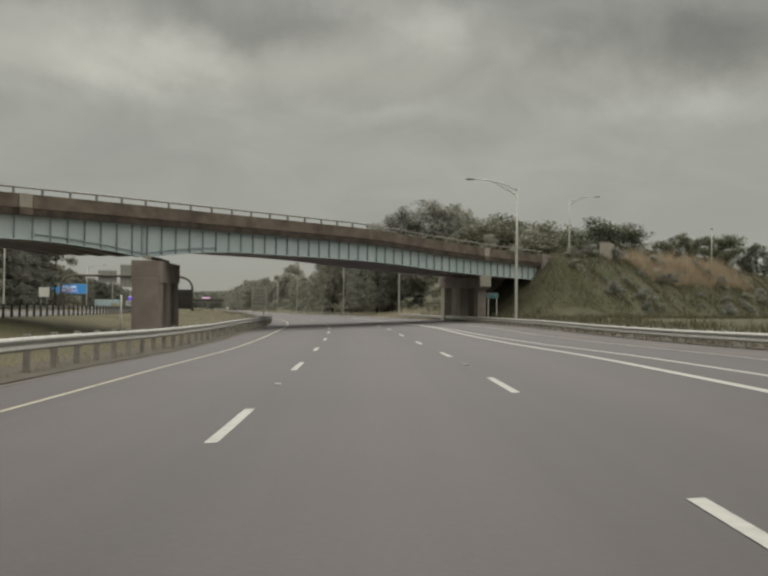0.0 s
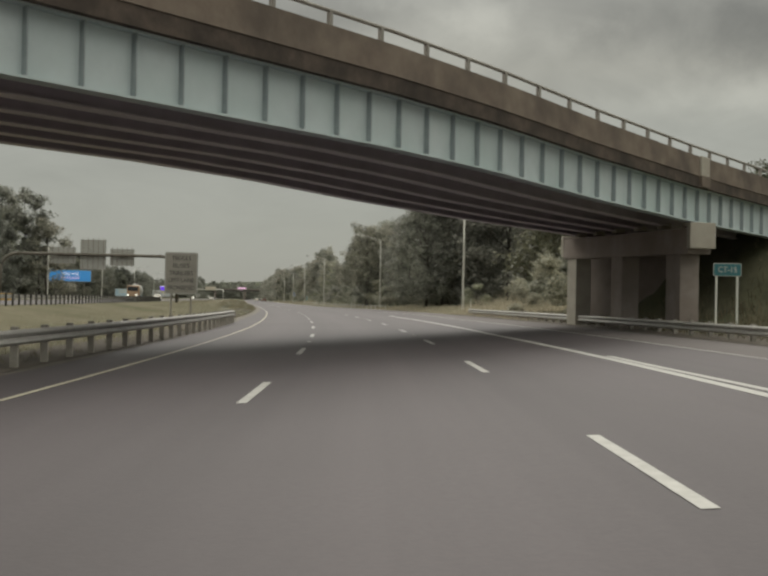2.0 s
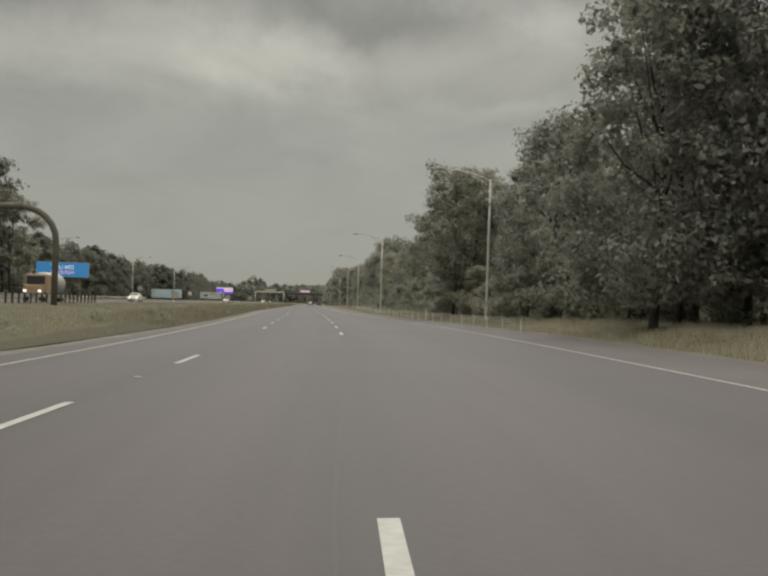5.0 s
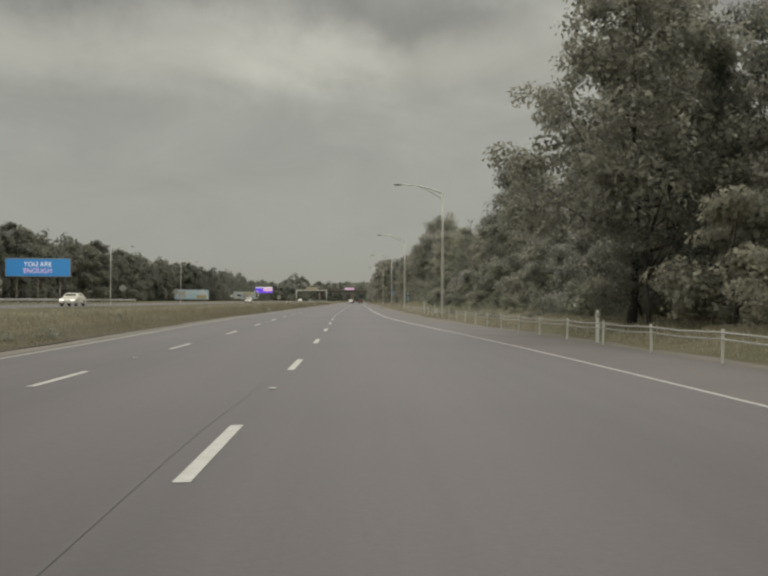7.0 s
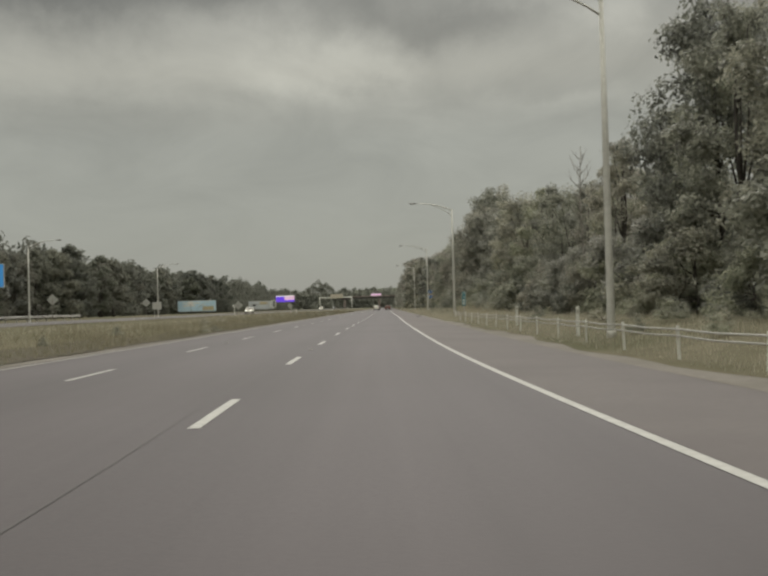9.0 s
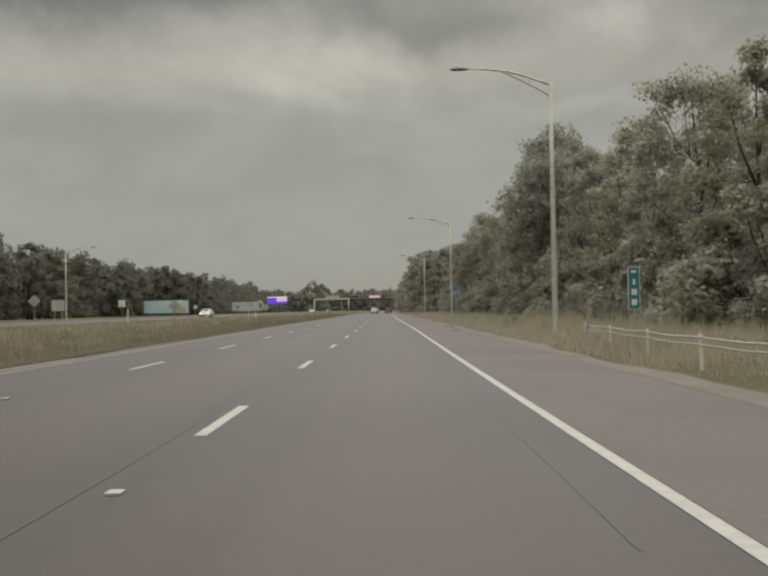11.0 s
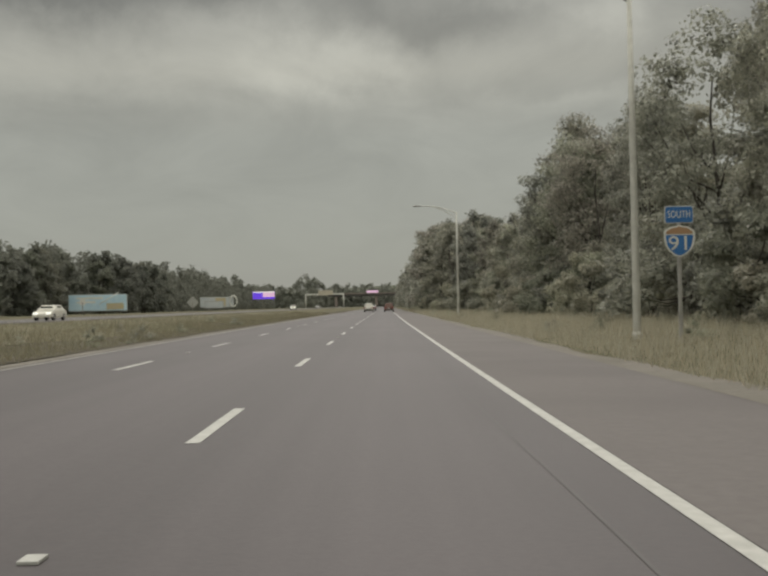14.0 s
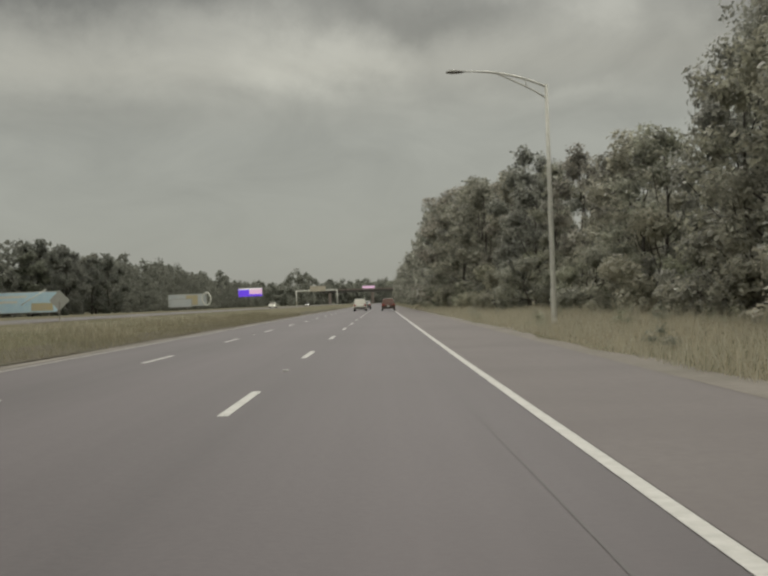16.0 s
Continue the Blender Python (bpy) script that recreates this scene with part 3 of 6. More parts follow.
JOINTS = (-50.6, 0.0)


def rise(s):
    """The deck's long profile: a crest over the highway, falling to the right abutment."""
    return float(np.interp(s, [-90, -60, -45, -30, -20, -15, -9, -1, 12], [-0.9, -0.25, -0.08, 0.02, 0.07, -0.02, -0.27, -0.48, -0.64]))


def gbot(s):
    """Height of the girder's lower edge; it deepens over the left pier."""
    a = abs(s - PIERS[0])
    return 5.27 + rise(s) - 0.72 * max(0.0, 1 - a / 9.0) ** 1.6


GTOP = 6.60
gs = [S0 + (S1 - S0) * i / 90 for i in range(91)]
for gi in range(6):
    yo = 0.03 + gi * (WID - 0.4) / 5
    zo = yo * TILTB
    bm = bmesh.new()
    rings = []
    for s in gs:
        b = gbot(s) + zo
        rings.append([bm.verts.new((s, yo + a, z)) for a, z in ((0.02, b), (0.02, GTOP + zo + rise(s)), (-0.02, GTOP + zo + rise(s)), (-0.02, b))])
    for p, q in zip(rings, rings[1:]):
        for k in range(4):
            bm.faces.new((p[k], p[(k + 1) % 4], q[(k + 1) % 4], q[k]))
    bm.faces.new(rings[0]); bm.faces.new(rings[-1][::-1])
    g = part("girder", bm, GIRDER if gi == 0 else UNDER, bridge, "pale blue painted steel plate girder" if gi == 0 else "inner girder painted purplish grey, veiling glare put into the colour")
    for nm, dz, hw, th in (("lower_flange", 0.0, 0.2, 0.05), ("upper_flange", None, 0.2, 0.045)):
        bm = bmesh.new()
        pts = [(s, yo, (gbot(s) + zo - 0.03) if dz is not None else GTOP + zo + rise(s) - 0.02) for s in gs]
        sweep(bm, pts, [(-hw, -th / 2), (hw, -th / 2), (hw, th / 2), (-hw, th / 2)], close=True)
        part(nm, bm, UNDER_F if (gi not in (0,) and dz is not None) else GIRDER, g)
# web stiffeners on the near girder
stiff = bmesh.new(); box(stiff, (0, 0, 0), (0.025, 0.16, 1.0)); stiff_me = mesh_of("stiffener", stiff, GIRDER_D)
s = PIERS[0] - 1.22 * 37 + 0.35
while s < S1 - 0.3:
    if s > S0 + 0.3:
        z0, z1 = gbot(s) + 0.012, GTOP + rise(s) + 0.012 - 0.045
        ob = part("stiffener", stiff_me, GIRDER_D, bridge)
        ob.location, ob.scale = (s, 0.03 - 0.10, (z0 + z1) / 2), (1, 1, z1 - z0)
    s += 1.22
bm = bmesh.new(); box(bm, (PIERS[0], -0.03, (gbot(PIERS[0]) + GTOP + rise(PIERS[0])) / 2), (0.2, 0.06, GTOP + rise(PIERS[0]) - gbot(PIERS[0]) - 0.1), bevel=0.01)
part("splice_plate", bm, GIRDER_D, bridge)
# long thin stiffener of the haunch
bm = bmesh.new()
sweep(bm, [(PIERS[0] + a, 0.03 - 0.09, gbot(PIERS[0] + a) + 0.36 - 0.1 * (1 - abs(a) / 10)) for a in np.linspace(-8, 6.5, 23)], [(-0.06, -0.012), (0.06, -0.012), (0.06, 0.012), (-0.06, 0.012)], close=True)
part("haunch_rib", bm, GIRDER, bridge)
# cross frames between girders
xb = bmesh.new(); box(xb, (0, 0, 0), (0.1, (WID - 0.4) / 5 - 0.1, 0.9)); xb_me = mesh_of("cross_frame", xb, UNDER)
for i in range(16):
    s = -84 + i * 6.1
    for gi in range(5):
        yo = 0.03 + (gi + 0.5) * (WID - 0.4) / 5
        ob = part("cross_frame", xb_me, UNDER, bridge); ob.location = (s, yo, 6.02 + rise(s) + yo * TILTB)
# deck and parapets
bm = bmesh.new()
sweep(bm, [(s, 0, rise(s)) for s in gs], [(0.1, GTOP + 0.01), (0.1, GTOP + 0.3), (-WID - 0.1, GTOP + 0.3 + WID * TILTB), (-WID - 0.1, GTOP + 0.01 + WID * TILTB)], close=True)
part("deck", bm, UNDER, bridge, "concrete deck slab, veiling glare put into its purplish colour")
for sgn, yo, nm in ((1, -0.22, "parapet"), (-1, WID + 0.12, "parapet")):
    zo = 0 if sgn > 0 else WID * TILTB
    segs = [(S0, JOINTS[0] - 0.5), (JOINTS[0] + 0.5, JOINTS[1] - 0.45), (JOINTS[1] + 0.45, S1 + 0.2)] if sgn > 0 else [(S0, S1 + 0.2)]
    for a, b in segs:
        for nm2, prof, mt, lb in (("parapet", [(0.20, GTOP + 0.43), (0.15, GTOP + 1.24), (-0.24, GTOP + 1.24), (-0.24, GTOP + 0.43)], PARAPET, "brown stained concrete parapet"),
                                  ("deck_edge", [(0.15, GTOP + 0.005), (0.17, GTOP + 0.425), (-0.24, GTOP + 0.425), (-0.24, GTOP + 0.005)], FASCIA, "rust-stained deck edge, ledge shadow put into its black tone")):
            bm = bmesh.new()
            sweep(bm, [(s, yo, zo + rise(s)) for s in np.linspace(a, b, 24)], [(sgn * p, q) for p, q in prof], close=True)
            part(nm2, bm, mt, bridge, lb)
for sj in JOINTS:
    bm = bmesh.new(); box(bm, (sj, -0.24, GTOP + rise(sj) + 0.86), (0.85, 0.44, 0.8), bevel=0.02)
    part("joint_block", bm, CONC_L, bridge, "pale concrete expansion joint block")
    bm = bmesh.new(); box(bm, (sj, -0.24, GTOP + rise(sj) + 0.25), (0.87, 0.52, 0.44), bevel=0.02)
    part("joint_block", bm, PARAPET, bridge)
# railing on both parapets
RAIL_P = mat("railing_grey", (0.30, 0.285, 0.255), (0.24, 0.22, 0.195), 2.0, 0.6, 0.2)
pm = bmesh.new(); box(pm, (0, 0, 0.17), (0.11, 0.12, 0.36), bevel=0.015); pm_me = mesh_of("rail_post", pm, RAIL_P)
for yo, zo in ((-0.3, 0), (WID + 0.2, WID * TILTB)):
    zt = GTOP + 1.24 + zo
    bm = bmesh.new(); tube(bm, [(s, yo, zt + rise(s) + 0.36) for s in gs], 0.055, 8)
    rail = part("handrail", bm, RAIL_P, bridge, "grey painted steel handrail")
    s = S1 - 0.4
    while s > S0:
        ob = part("rail_post", pm_me, RAIL_P, rail); ob.location = (s, yo, zt + rise(s))
        s -= 1.93
# piers: a cap along the highway on three columns
for sj, cx, cy in ((0, -3.45, 67.6), (1, 26.75, 97.6)):
    L = 15.8 if sj == 0 else 14.9
    ang = 3.4 if sj == 0 else -2.0
    pier = Matrix.Translation((cx, cy, 0)) @ Matrix.Rotation(radians(-ang), 4, "Z")
    rel = BM.inverted() @ pier
    gb = float(ground_z(cx, cy + 7)) - 0.4
    ctop, cbot, cw = (4.22, 2.8, 1.75) if sj == 0 else (4.5, 3.45, 1.0)
    bm = bmesh.new(); box(bm, (0, L / 2 - 0.2, (ctop + cbot) / 2 + 0.15), (cw, L, ctop - cbot), m=Matrix.Rotation(TILTB * 0.6, 3, "X"), bevel=0.04)
    cap = part("pier_cap", bm, CONC, bridge, "brown weathered concrete pier cap"); cap.matrix_local = rel
    for yy in (1.3, 7.4, 13.6):
        bm = bmesh.new(); box(bm, (0, yy, (gb + cbot + 0.3) / 2), (cw * (0.84 if sj else 0.93), 1.35 if sj else 3.2, cbot + 0.3 - gb), bevel=0.05)
        # Far column of the right pier: skylight past the deck painted as paler concrete.
        col = part("column", bm, CONC_L if sj and yy > 10 else CONC, bridge, "weathered concrete column"); col.matrix_local = rel
    if sj == 1:
        for yy in (-0.35, L - 0.1):
            bm = bmesh.new(); box(bm, (0, yy, (ctop + cbot) / 2 + 0.2 + yy * 0.02), (cw + 0.1, 0.35, 1.05), bevel=0.05)
            e_ = part("cap_end", bm, CONC_L, cap, "pale concrete cap end")
    for gi in range(6):
        yl = gi * 2.55 + 0.6
        bm = bmesh.new(); box(bm, (0, yl, ctop + 0.22 + 0.02 * yl), (0.45, 0.45, 0.2))
        br = part("bearing", bm, CONC_L, bridge); br.matrix_local = rel
# abutment at the right end
bm = bmesh.new(); box(bm, (S1 + 0.6, WID / 2, 3.3), (1.2, WID + 1.2, 6.6), bevel=0.05)
part("abutment", bm, CONC, bridge, "stained concrete abutment wall")
bm = bmesh.new(); box(bm, (S1 + 2.4, -0.2, 5.6), (4.4, 0.5, 3.4), bevel=0.05)
part("wing_wall", bm, CONC, bridge, "stained concrete wing wall")
bm = bmesh.new(); box(bm, (S0 - 0.6, WID / 2, 3.4), (1.2, WID + 1.2, 6.6), bevel=0.05)
part("abutment", bm, CONC, bridge)

# ---- guardrails ----
WBEAM = [(0.0, -0.155), (0.05, -0.13), (0.08, -0.09), (0.05, -0.04), (0.0, 0.0), (0.05, 0.04), (0.08, 0.09), (0.05, 0.13), (0.0, 0.155)]


def guardrail(fx, y0, y1, side, label, spacing=1.9, z0=None, post_mat=POST_W, rail_h=0.65):
    """W-beam rail on posts; side is +1 where the rail faces towards +x."""
    ys = np.arange(y0, y1 + 0.1, spacing)
    zf = z0 or (lambda x, y: float(ground_z(x, y)))
    root = empty("guardrail", (float(fx(ys[0])), float(ys[0]), zf(float(fx(ys[0])), float(ys[0]))))
    org = Vector(root.location)
    tagged(root, label, "guardrail")
    low = lambda y: 0.26 * float(sstep(y1 - 9, y1, y)) if y1 < 140 else 0.0
    pts = [Vector((float(fx(y)), float(y), zf(float(fx(y)), float(y)) + rail_h - low(y))) - org for y in ys]
    bm = bmesh.new()
    sweep(bm, pts, [(side * a, b) for a, b in WBEAM] + [(side * (a - 0.006), b) for a, b in WBEAM[::-1]], close=True)
    part("rail", bm, STEEL, root, "galvanised corrugated steel rail")
    bm = bmesh.new(); box(bm, (0, 0, 0.40), (0.15, 0.15, 0.76 + 0.4), bevel=0.012); me = mesh_of("post", bm, post_mat)
    for p in pts:
        ob = part("post", me, post_mat, root); ob.location = p + Vector((-side * 0.1, 0, -0.77))
    return root


left_rail = lambda y: MX(y) - np.interp(y, [-100, 20, 60, 105, 121, 129], [6.2, 5.9, 5.6, 4.95, 4.8, 5.3])
guardrail(left_rail, -60, 128, 1, "galvanised guardrail on weathered posts beside the yellow line", rail_h=0.62)
right_rail = lambda y: MX(y) + np.interp(y, [-100, 60, 110, 145, 152], [13.6, 13.8, 13.8, 13.9, 14.6])
guardrail(right_rail, -60, 147, -1, "galvanised guardrail on weathered posts below the grass bank", rail_h=0.42, z0=lambda x, y: float(ground_z(x, y)) - 0.06)
guardrail(lambda y: MX(y) - 22.0, 20, 268, -1, "galvanised guardrail along the opposite carriageway on dark posts", 1.9, post_mat=DARKST)
guardrail(lambda y: MX(y) - 39.6, 150, 420, 1, "galvanised guardrail on the far side of the opposite carriageway", 3.8)

# cable barrier
cable = empty("cable_barrier", (27.0, 196.0, 0.4))
tagged(cable, "two-strand cable barrier on slim pale posts", "barrier")
org = Vector(cable.location)
cx_ = lambda y: float(np.interp(y, [196, 215, 285, 345, 362], [27.6, 27.4, 25.9, 25.3, 25.9]))
ys = np.arange(197.8, 360, 4.9)
bm = bmesh.new(); box(bm, (0, 0, 0.25), (0.055, 0.06, 0.92), bevel=0.01); me = mesh_of("post", bm, SIGN_W)
rg = random.Random(3)
tops = []
for y in ys:
    b = Vector((cx_(y), y, float(ground_z(cx_(y), y)))) - org
    ob = part("post", me, POST_W, cable); ob.location = b; ob.rotation_euler = (rg.uniform(-.05, .05), rg.uniform(-.05, .05), 0)
    tops.append(b)
for h in (0.50, 0.64):
    bm = bmesh.new(); pts = []
    for a, b in zip(tops, tops[1:]):
        pts += [a + Vector((-0.05, 0, h)), (a + b) / 2 + Vector((-0.05, 0, h - 0.03))]
    tube(bm, pts + [tops[-1] + Vector((-0.05, 0, h))], 0.02, 5)
    part("cable", bm, STEEL, cable)

# ---- street lamps ----


# Housing darkened: its backlit look against the sky is put into the colour.
HEAD = mat("backlit_lamp_housing", (0.20, 0.195, 0.18), (0.26, 0.25, 0.23), 6.0, 0.6, 0.2)


def street_lamp(x, y, height, arm, side):
    z = float(ground_z(x, y))
    root = empty("street_lamp", (x, y, z))
    tagged(root, "tall brushed aluminium street lamp with a single curved truss arm", "street lamp", "street lamps along the highway")
    bm = bmesh.new(); tube(bm, [(0, 0, -0.3), (0, 0, 0.1), (0, 0, height * 0.6), (0, 0, height)], [0.125, 0.125, 0.10, 0.075], 12)
    part("pole", bm, POLE, root)
    bm = bmesh.new(); tube(bm, [(0, 0, -0.1), (0, 0, 0.16), (0, 0, 0.22)], [0.155, 0.155, 0.125], 10)
    part("base_cover", bm, POLE, root)
    bm = bmesh.new()
    up = [(side * arm * u, 0, height - 0.12 + 0.85 * (1 - (1 - u) ** 2.2) * 0.9) for u in np.linspace(0, 1, 9)]
    lo = [(side * arm * u * 0.62, 0, height - 0.62 + (0.12 + 0.85 * (1 - (1 - 0.62) ** 2.2) * 0.9 + 0.38) * (u ** 0.85)) for u in np.linspace(0, 1, 6)]
    tube(bm, up, [0.05] * 6 + [0.042, 0.035, 0.03], 7); tube(bm, lo, 0.035, 6)
    tube(bm, [up[2], lo[2]], 0.022, 5)
    part("arm", bm, POLE, root)
    bm = bmesh.new()
    e0 = Vector(up[-1])
    prof = [(0.0, 0.05), (0.12, 0.10), (0.4, 0.15), (0.62, 0.14), (0.78, 0.06)]
    tube(bm, [e0 + Vector((side * a, 0, -0.02)) for a, r in prof], [r for a, r in prof], 10)
    for v in bm.verts:
        v.co.z = e0.z + (v.co.z - e0.z) * (0.75 if v.co.z > e0.z else 0.45)
    part("lamp_head", bm, HEAD, root, "dark grey cobra-head lamp")
    return root


for x, y, hh in ((24.9, 81.1, 10.55), (30.1, 159.1, 10.5), (30.4, 225.5, 10.6), (26.7, 296.5, 10.35), (26.4, 369.3, 10.3), (26.5, 443.8, 10.1), (26.0, 515.8, 9.8)):
    street_lamp(x, y, hh + (0.5 if 430 < y < 460 else 0.25) + (0.25 if y > 340 else 0), 4.0 if 430 < y < 460 else 3.5, -1)
lampL = street_lamp(-25.8, 397.0, 9.7, 3.5, 1)
for y in (147, 250, 322, 472):
    copy_thing(lampL, pose(-26.0, y, float(ground_z(-26.0, y))))
lampF = street_lamp(47.0, 130.0, 8.1, 3.4, 1)

# ---- trees ----


def crown_mesh(name, seed, h, r, base, nclump, per, leaf, material, taper=0.75):
    """Lobes set through an uneven crown, twig clumps over each lobe and leaves over each clump."""
    rg = np.random.RandomState(seed)
    unit = lambda k: (lambda d: d / np.linalg.norm(d, axis=1)[:, None])(rg.normal(size=(k, 3)))
    nl = max(4, nclump // 6)
    lobes = []
    for i in range(nl):
        u = ((i + rg.uniform(0.1, 0.9)) / nl) ** 0.85
        lr = r * rg.uniform(0.28, 0.42) * (1.0 - 0.3 * u)
        env = math.sin(math.pi * min(1, (0.2 + (0.69 if taper == 0.75 else 0.78) * u) ** taper)) ** 0.6 * r * rg.uniform(0.8, 1.12)
        a = i * 2.4 + rg.uniform(-0.6, 0.6)
        q = max(0.0, env - lr * 0.8) * (0.35 if i == nl - 1 else 1.0)
        lobes.append((q * math.cos(a), q * math.sin(a), max(base + lr * 0.5, base + u * (h - base) - lr * 0.6), lr))
    lobes = np.array(lobes)
    li = np.arange(nclump) % nl
    d = unit(nclump); d[:, 2] = d[:, 2] * 0.85 + 0.15
    cr = r * rg.uniform(0.085, 0.17, nclump) + 0.22
    cl = np.column_stack([lobes[li, :3] + d * (lobes[li, 3] * rg.uniform(0.62, 1.08, nclump))[:, None], cr])
    cl[:, 2] = np.maximum(cl[:, 2], 0.3)

    def leaves(centres, radii, k, size, r0, r1):
        n = len(centres) * k
        ci = np.repeat(np.arange(len(centres)), k)
        dr = unit(n)
        P = centres[ci] + dr * (radii[ci] * rg.uniform(r0, r1, n))[:, None] * np.array([1.2, 1.2, 0.8])
        P[:, 2] = np.maximum(P[:, 2], 0.2)
        nrm = dr * 0.9 + rg.normal(size=(n, 3)) * 0.5 + np.array([0, 0, 0.45])
        nrm /= np.linalg.norm(nrm, axis=1)[:, None]
        t = np.cross(nrm, rg.normal(size=(n, 3))); t /= np.linalg.norm(t, axis=1)[:, None]
        b = np.cross(nrm, t)
        L = size * rg.uniform(0.6, 1.3, n)[:, None]
        W = L * rg.uniform(0.45, 0.68, n)[:, None]
        return P, t, b, nrm, L, W

    P, t, b, nrm, L, W = leaves(cl[:, :3], cl[:, 3], per, leaf, 0.45, 1.06)
    v1 = np.stack([P - t * L * 0.7 - b * W, P - t * L * 0.7 + b * W, P + t * L + nrm * W * 0.3], 1).reshape(-1, 3)
    n1 = len(P)
    P, t, b, nrm, L, W = leaves(lobes[:, :3], lobes[:, 3], 92, leaf * 1.35, 0.1, 0.8)
    v2 = np.stack([P - t * L, P - b * W, P + t * L, P + b * W], 1).reshape(-1, 3)
    n2 = len(P)
    v = np.concatenate([v1, v2]); nv = len(v)
    starts = np.concatenate([np.arange(n1) * 3, n1 * 3 + np.arange(n2) * 4])
    me = bpy.data.meshes.new(name)
    me.vertices.add(nv); me.vertices.foreach_set("co", v.ravel())
    me.loops.add(nv); me.loops.foreach_set("vertex_index", np.arange(nv))
    me.polygons.add(n1 + n2); me.polygons.foreach_set("loop_start", starts); me.polygons.foreach_set("loop_total", np.concatenate([np.full(n1, 3), np.full(n2, 4)]))
    me.materials.append(material); me.update(calc_edges=True)
    return me, cl


def trunk_mesh(seed, h, cl, r0):
    rg = random.Random(seed)
    bm = bmesh.new()
    top = h * 0.82
    pts = [(0.15 * math.sin(i * 1.3 + seed), 0.15 * math.cos(i * 1.7 + seed), -0.4 + (top + 0.4) * i / 6) for i in range(7)]
    tube(bm, pts, [r0 * (1.25 if i == 0 else 1) * (1 - 0.13 * i) for i in range(7)], 8)
    for c in rg.sample(list(range(len(cl))), min(9, len(cl))):
        x, y, z, _ = cl[c]
        zs = max(0.8, z * rg.uniform(0.45, 0.75))
        k = min(5, int(zs / top * 6))
        p0 = Vector(pts[k]); p0.z = min(zs, top)
        p2 = Vector((x, y, z)); pm = p0.lerp(p2, 0.5) + Vector((0, 0, -0.12 * (p2 - p0).length))
        tube(bm, [p0, pm, p2], [r0 * 0.4, r0 * 0.25, r0 * 0.08], 5)
    return mesh_of("trunk", bm, BARK)


TREE_KINDS = {}


def tree_kind(key, seed, h, r, base, nclump, per, leaf, material, r0=0.2, taper=0.75, trunk=True):
    me, cl = crown_mesh("crown", seed, h, r, base, nclump, per, leaf, material, taper)
    TREE_KINDS[key] = (me, trunk_mesh(seed, h, cl, r0) if trunk else None, h)


tree_kind("oak_a", 1, 17, 5.6, 1.6, 128, 100, 0.145, LEAF)
tree_kind("oak_b", 2, 16, 4.6, 1.2, 116, 98, 0.14, LEAF_D)
tree_kind("oak_c", 3, 15, 5.2, 0.9, 122, 98, 0.142, LEAF)
tree_kind("oak_d", 14, 16, 5.6, 4.0, 190, 100, 0.145, LEAF_D)
tree_kind("oak_e", 51, 17, 5.8, 1.2, 230, 84, 0.16, LEAF)
tree_kind("oak_f", 52, 16, 5.4, 1.0, 210, 84, 0.155, LEAF_D)
tree_kind("tall_a", 4, 18, 3.8, 1.2, 112, 96, 0.14, LEAF_D, taper=0.9)
tree_kind("tall_b", 5, 15, 3.2, 0.6, 100, 92, 0.13, LEAF, taper=1.1)
tree_kind("pale_a", 9, 14, 3.4, 0.8, 92, 92, 0.13, LEAF_P, taper=0.95)
tree_kind("mid_a", 21, 16, 5.4, 1.0, 92, 44, 0.235, LEAF)
tree_kind("mid_b", 22, 15, 4.6, 0.8, 86, 44, 0.225, LEAF_D)
tree_kind("mid_c", 23, 17, 4.0, 1.0, 82, 44, 0.215, LEAF, taper=0.95)
tree_kind("bush_a", 6, 3.6, 2.3, 0.1, 30, 120, 0.098, LEAF_P, 0.08)
tree_kind("bush_b", 7, 5.0, 2.7, 0.1, 38, 120, 0.11, LEAF, 0.1)
tree_kind("bush_c", 8, 2.6, 1.8, 0.0, 24, 120, 0.088, LEAF_P, 0.06)
tree_kind("weed", 31, 0.9, 0.6, 0.0, 14, 40, 0.05, LEAF_P, 0.02, trunk=False)
tree_kind("scrub", 32, 1.6, 1.3, 0.0, 20, 70, 0.075, LEAF_D, 0.03, trunk=False)
tree_kind("dome_a", 41, 10, 4.6, 0.2, 150, 100, 0.135, LEAF_X, 0.2)
tree_kind("dome_b", 42, 9, 4.8, 0.2, 150, 100, 0.135, LEAF_X, 0.2)
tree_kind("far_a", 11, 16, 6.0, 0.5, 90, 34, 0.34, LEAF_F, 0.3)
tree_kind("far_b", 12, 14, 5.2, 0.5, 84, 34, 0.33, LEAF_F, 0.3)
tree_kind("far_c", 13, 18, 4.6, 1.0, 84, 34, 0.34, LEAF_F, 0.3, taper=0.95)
LABELS = {"oak": "broad leafy roadside tree with dull dark green crown", "tall": "tall slender leafy tree with dark crown", "pale": "slim roadside tree with thin pale green leaves", "dome": "dense rounded tree behind the grassy bank", "mid": "leafy tree standing back in the roadside wood", "weed": "straggly pale green weed clump in the grass", "scrub": "low dark green scrub on the bank", "bush": "dense pale green roadside shrub", "far": "dark green tree in a distant wood edge"}


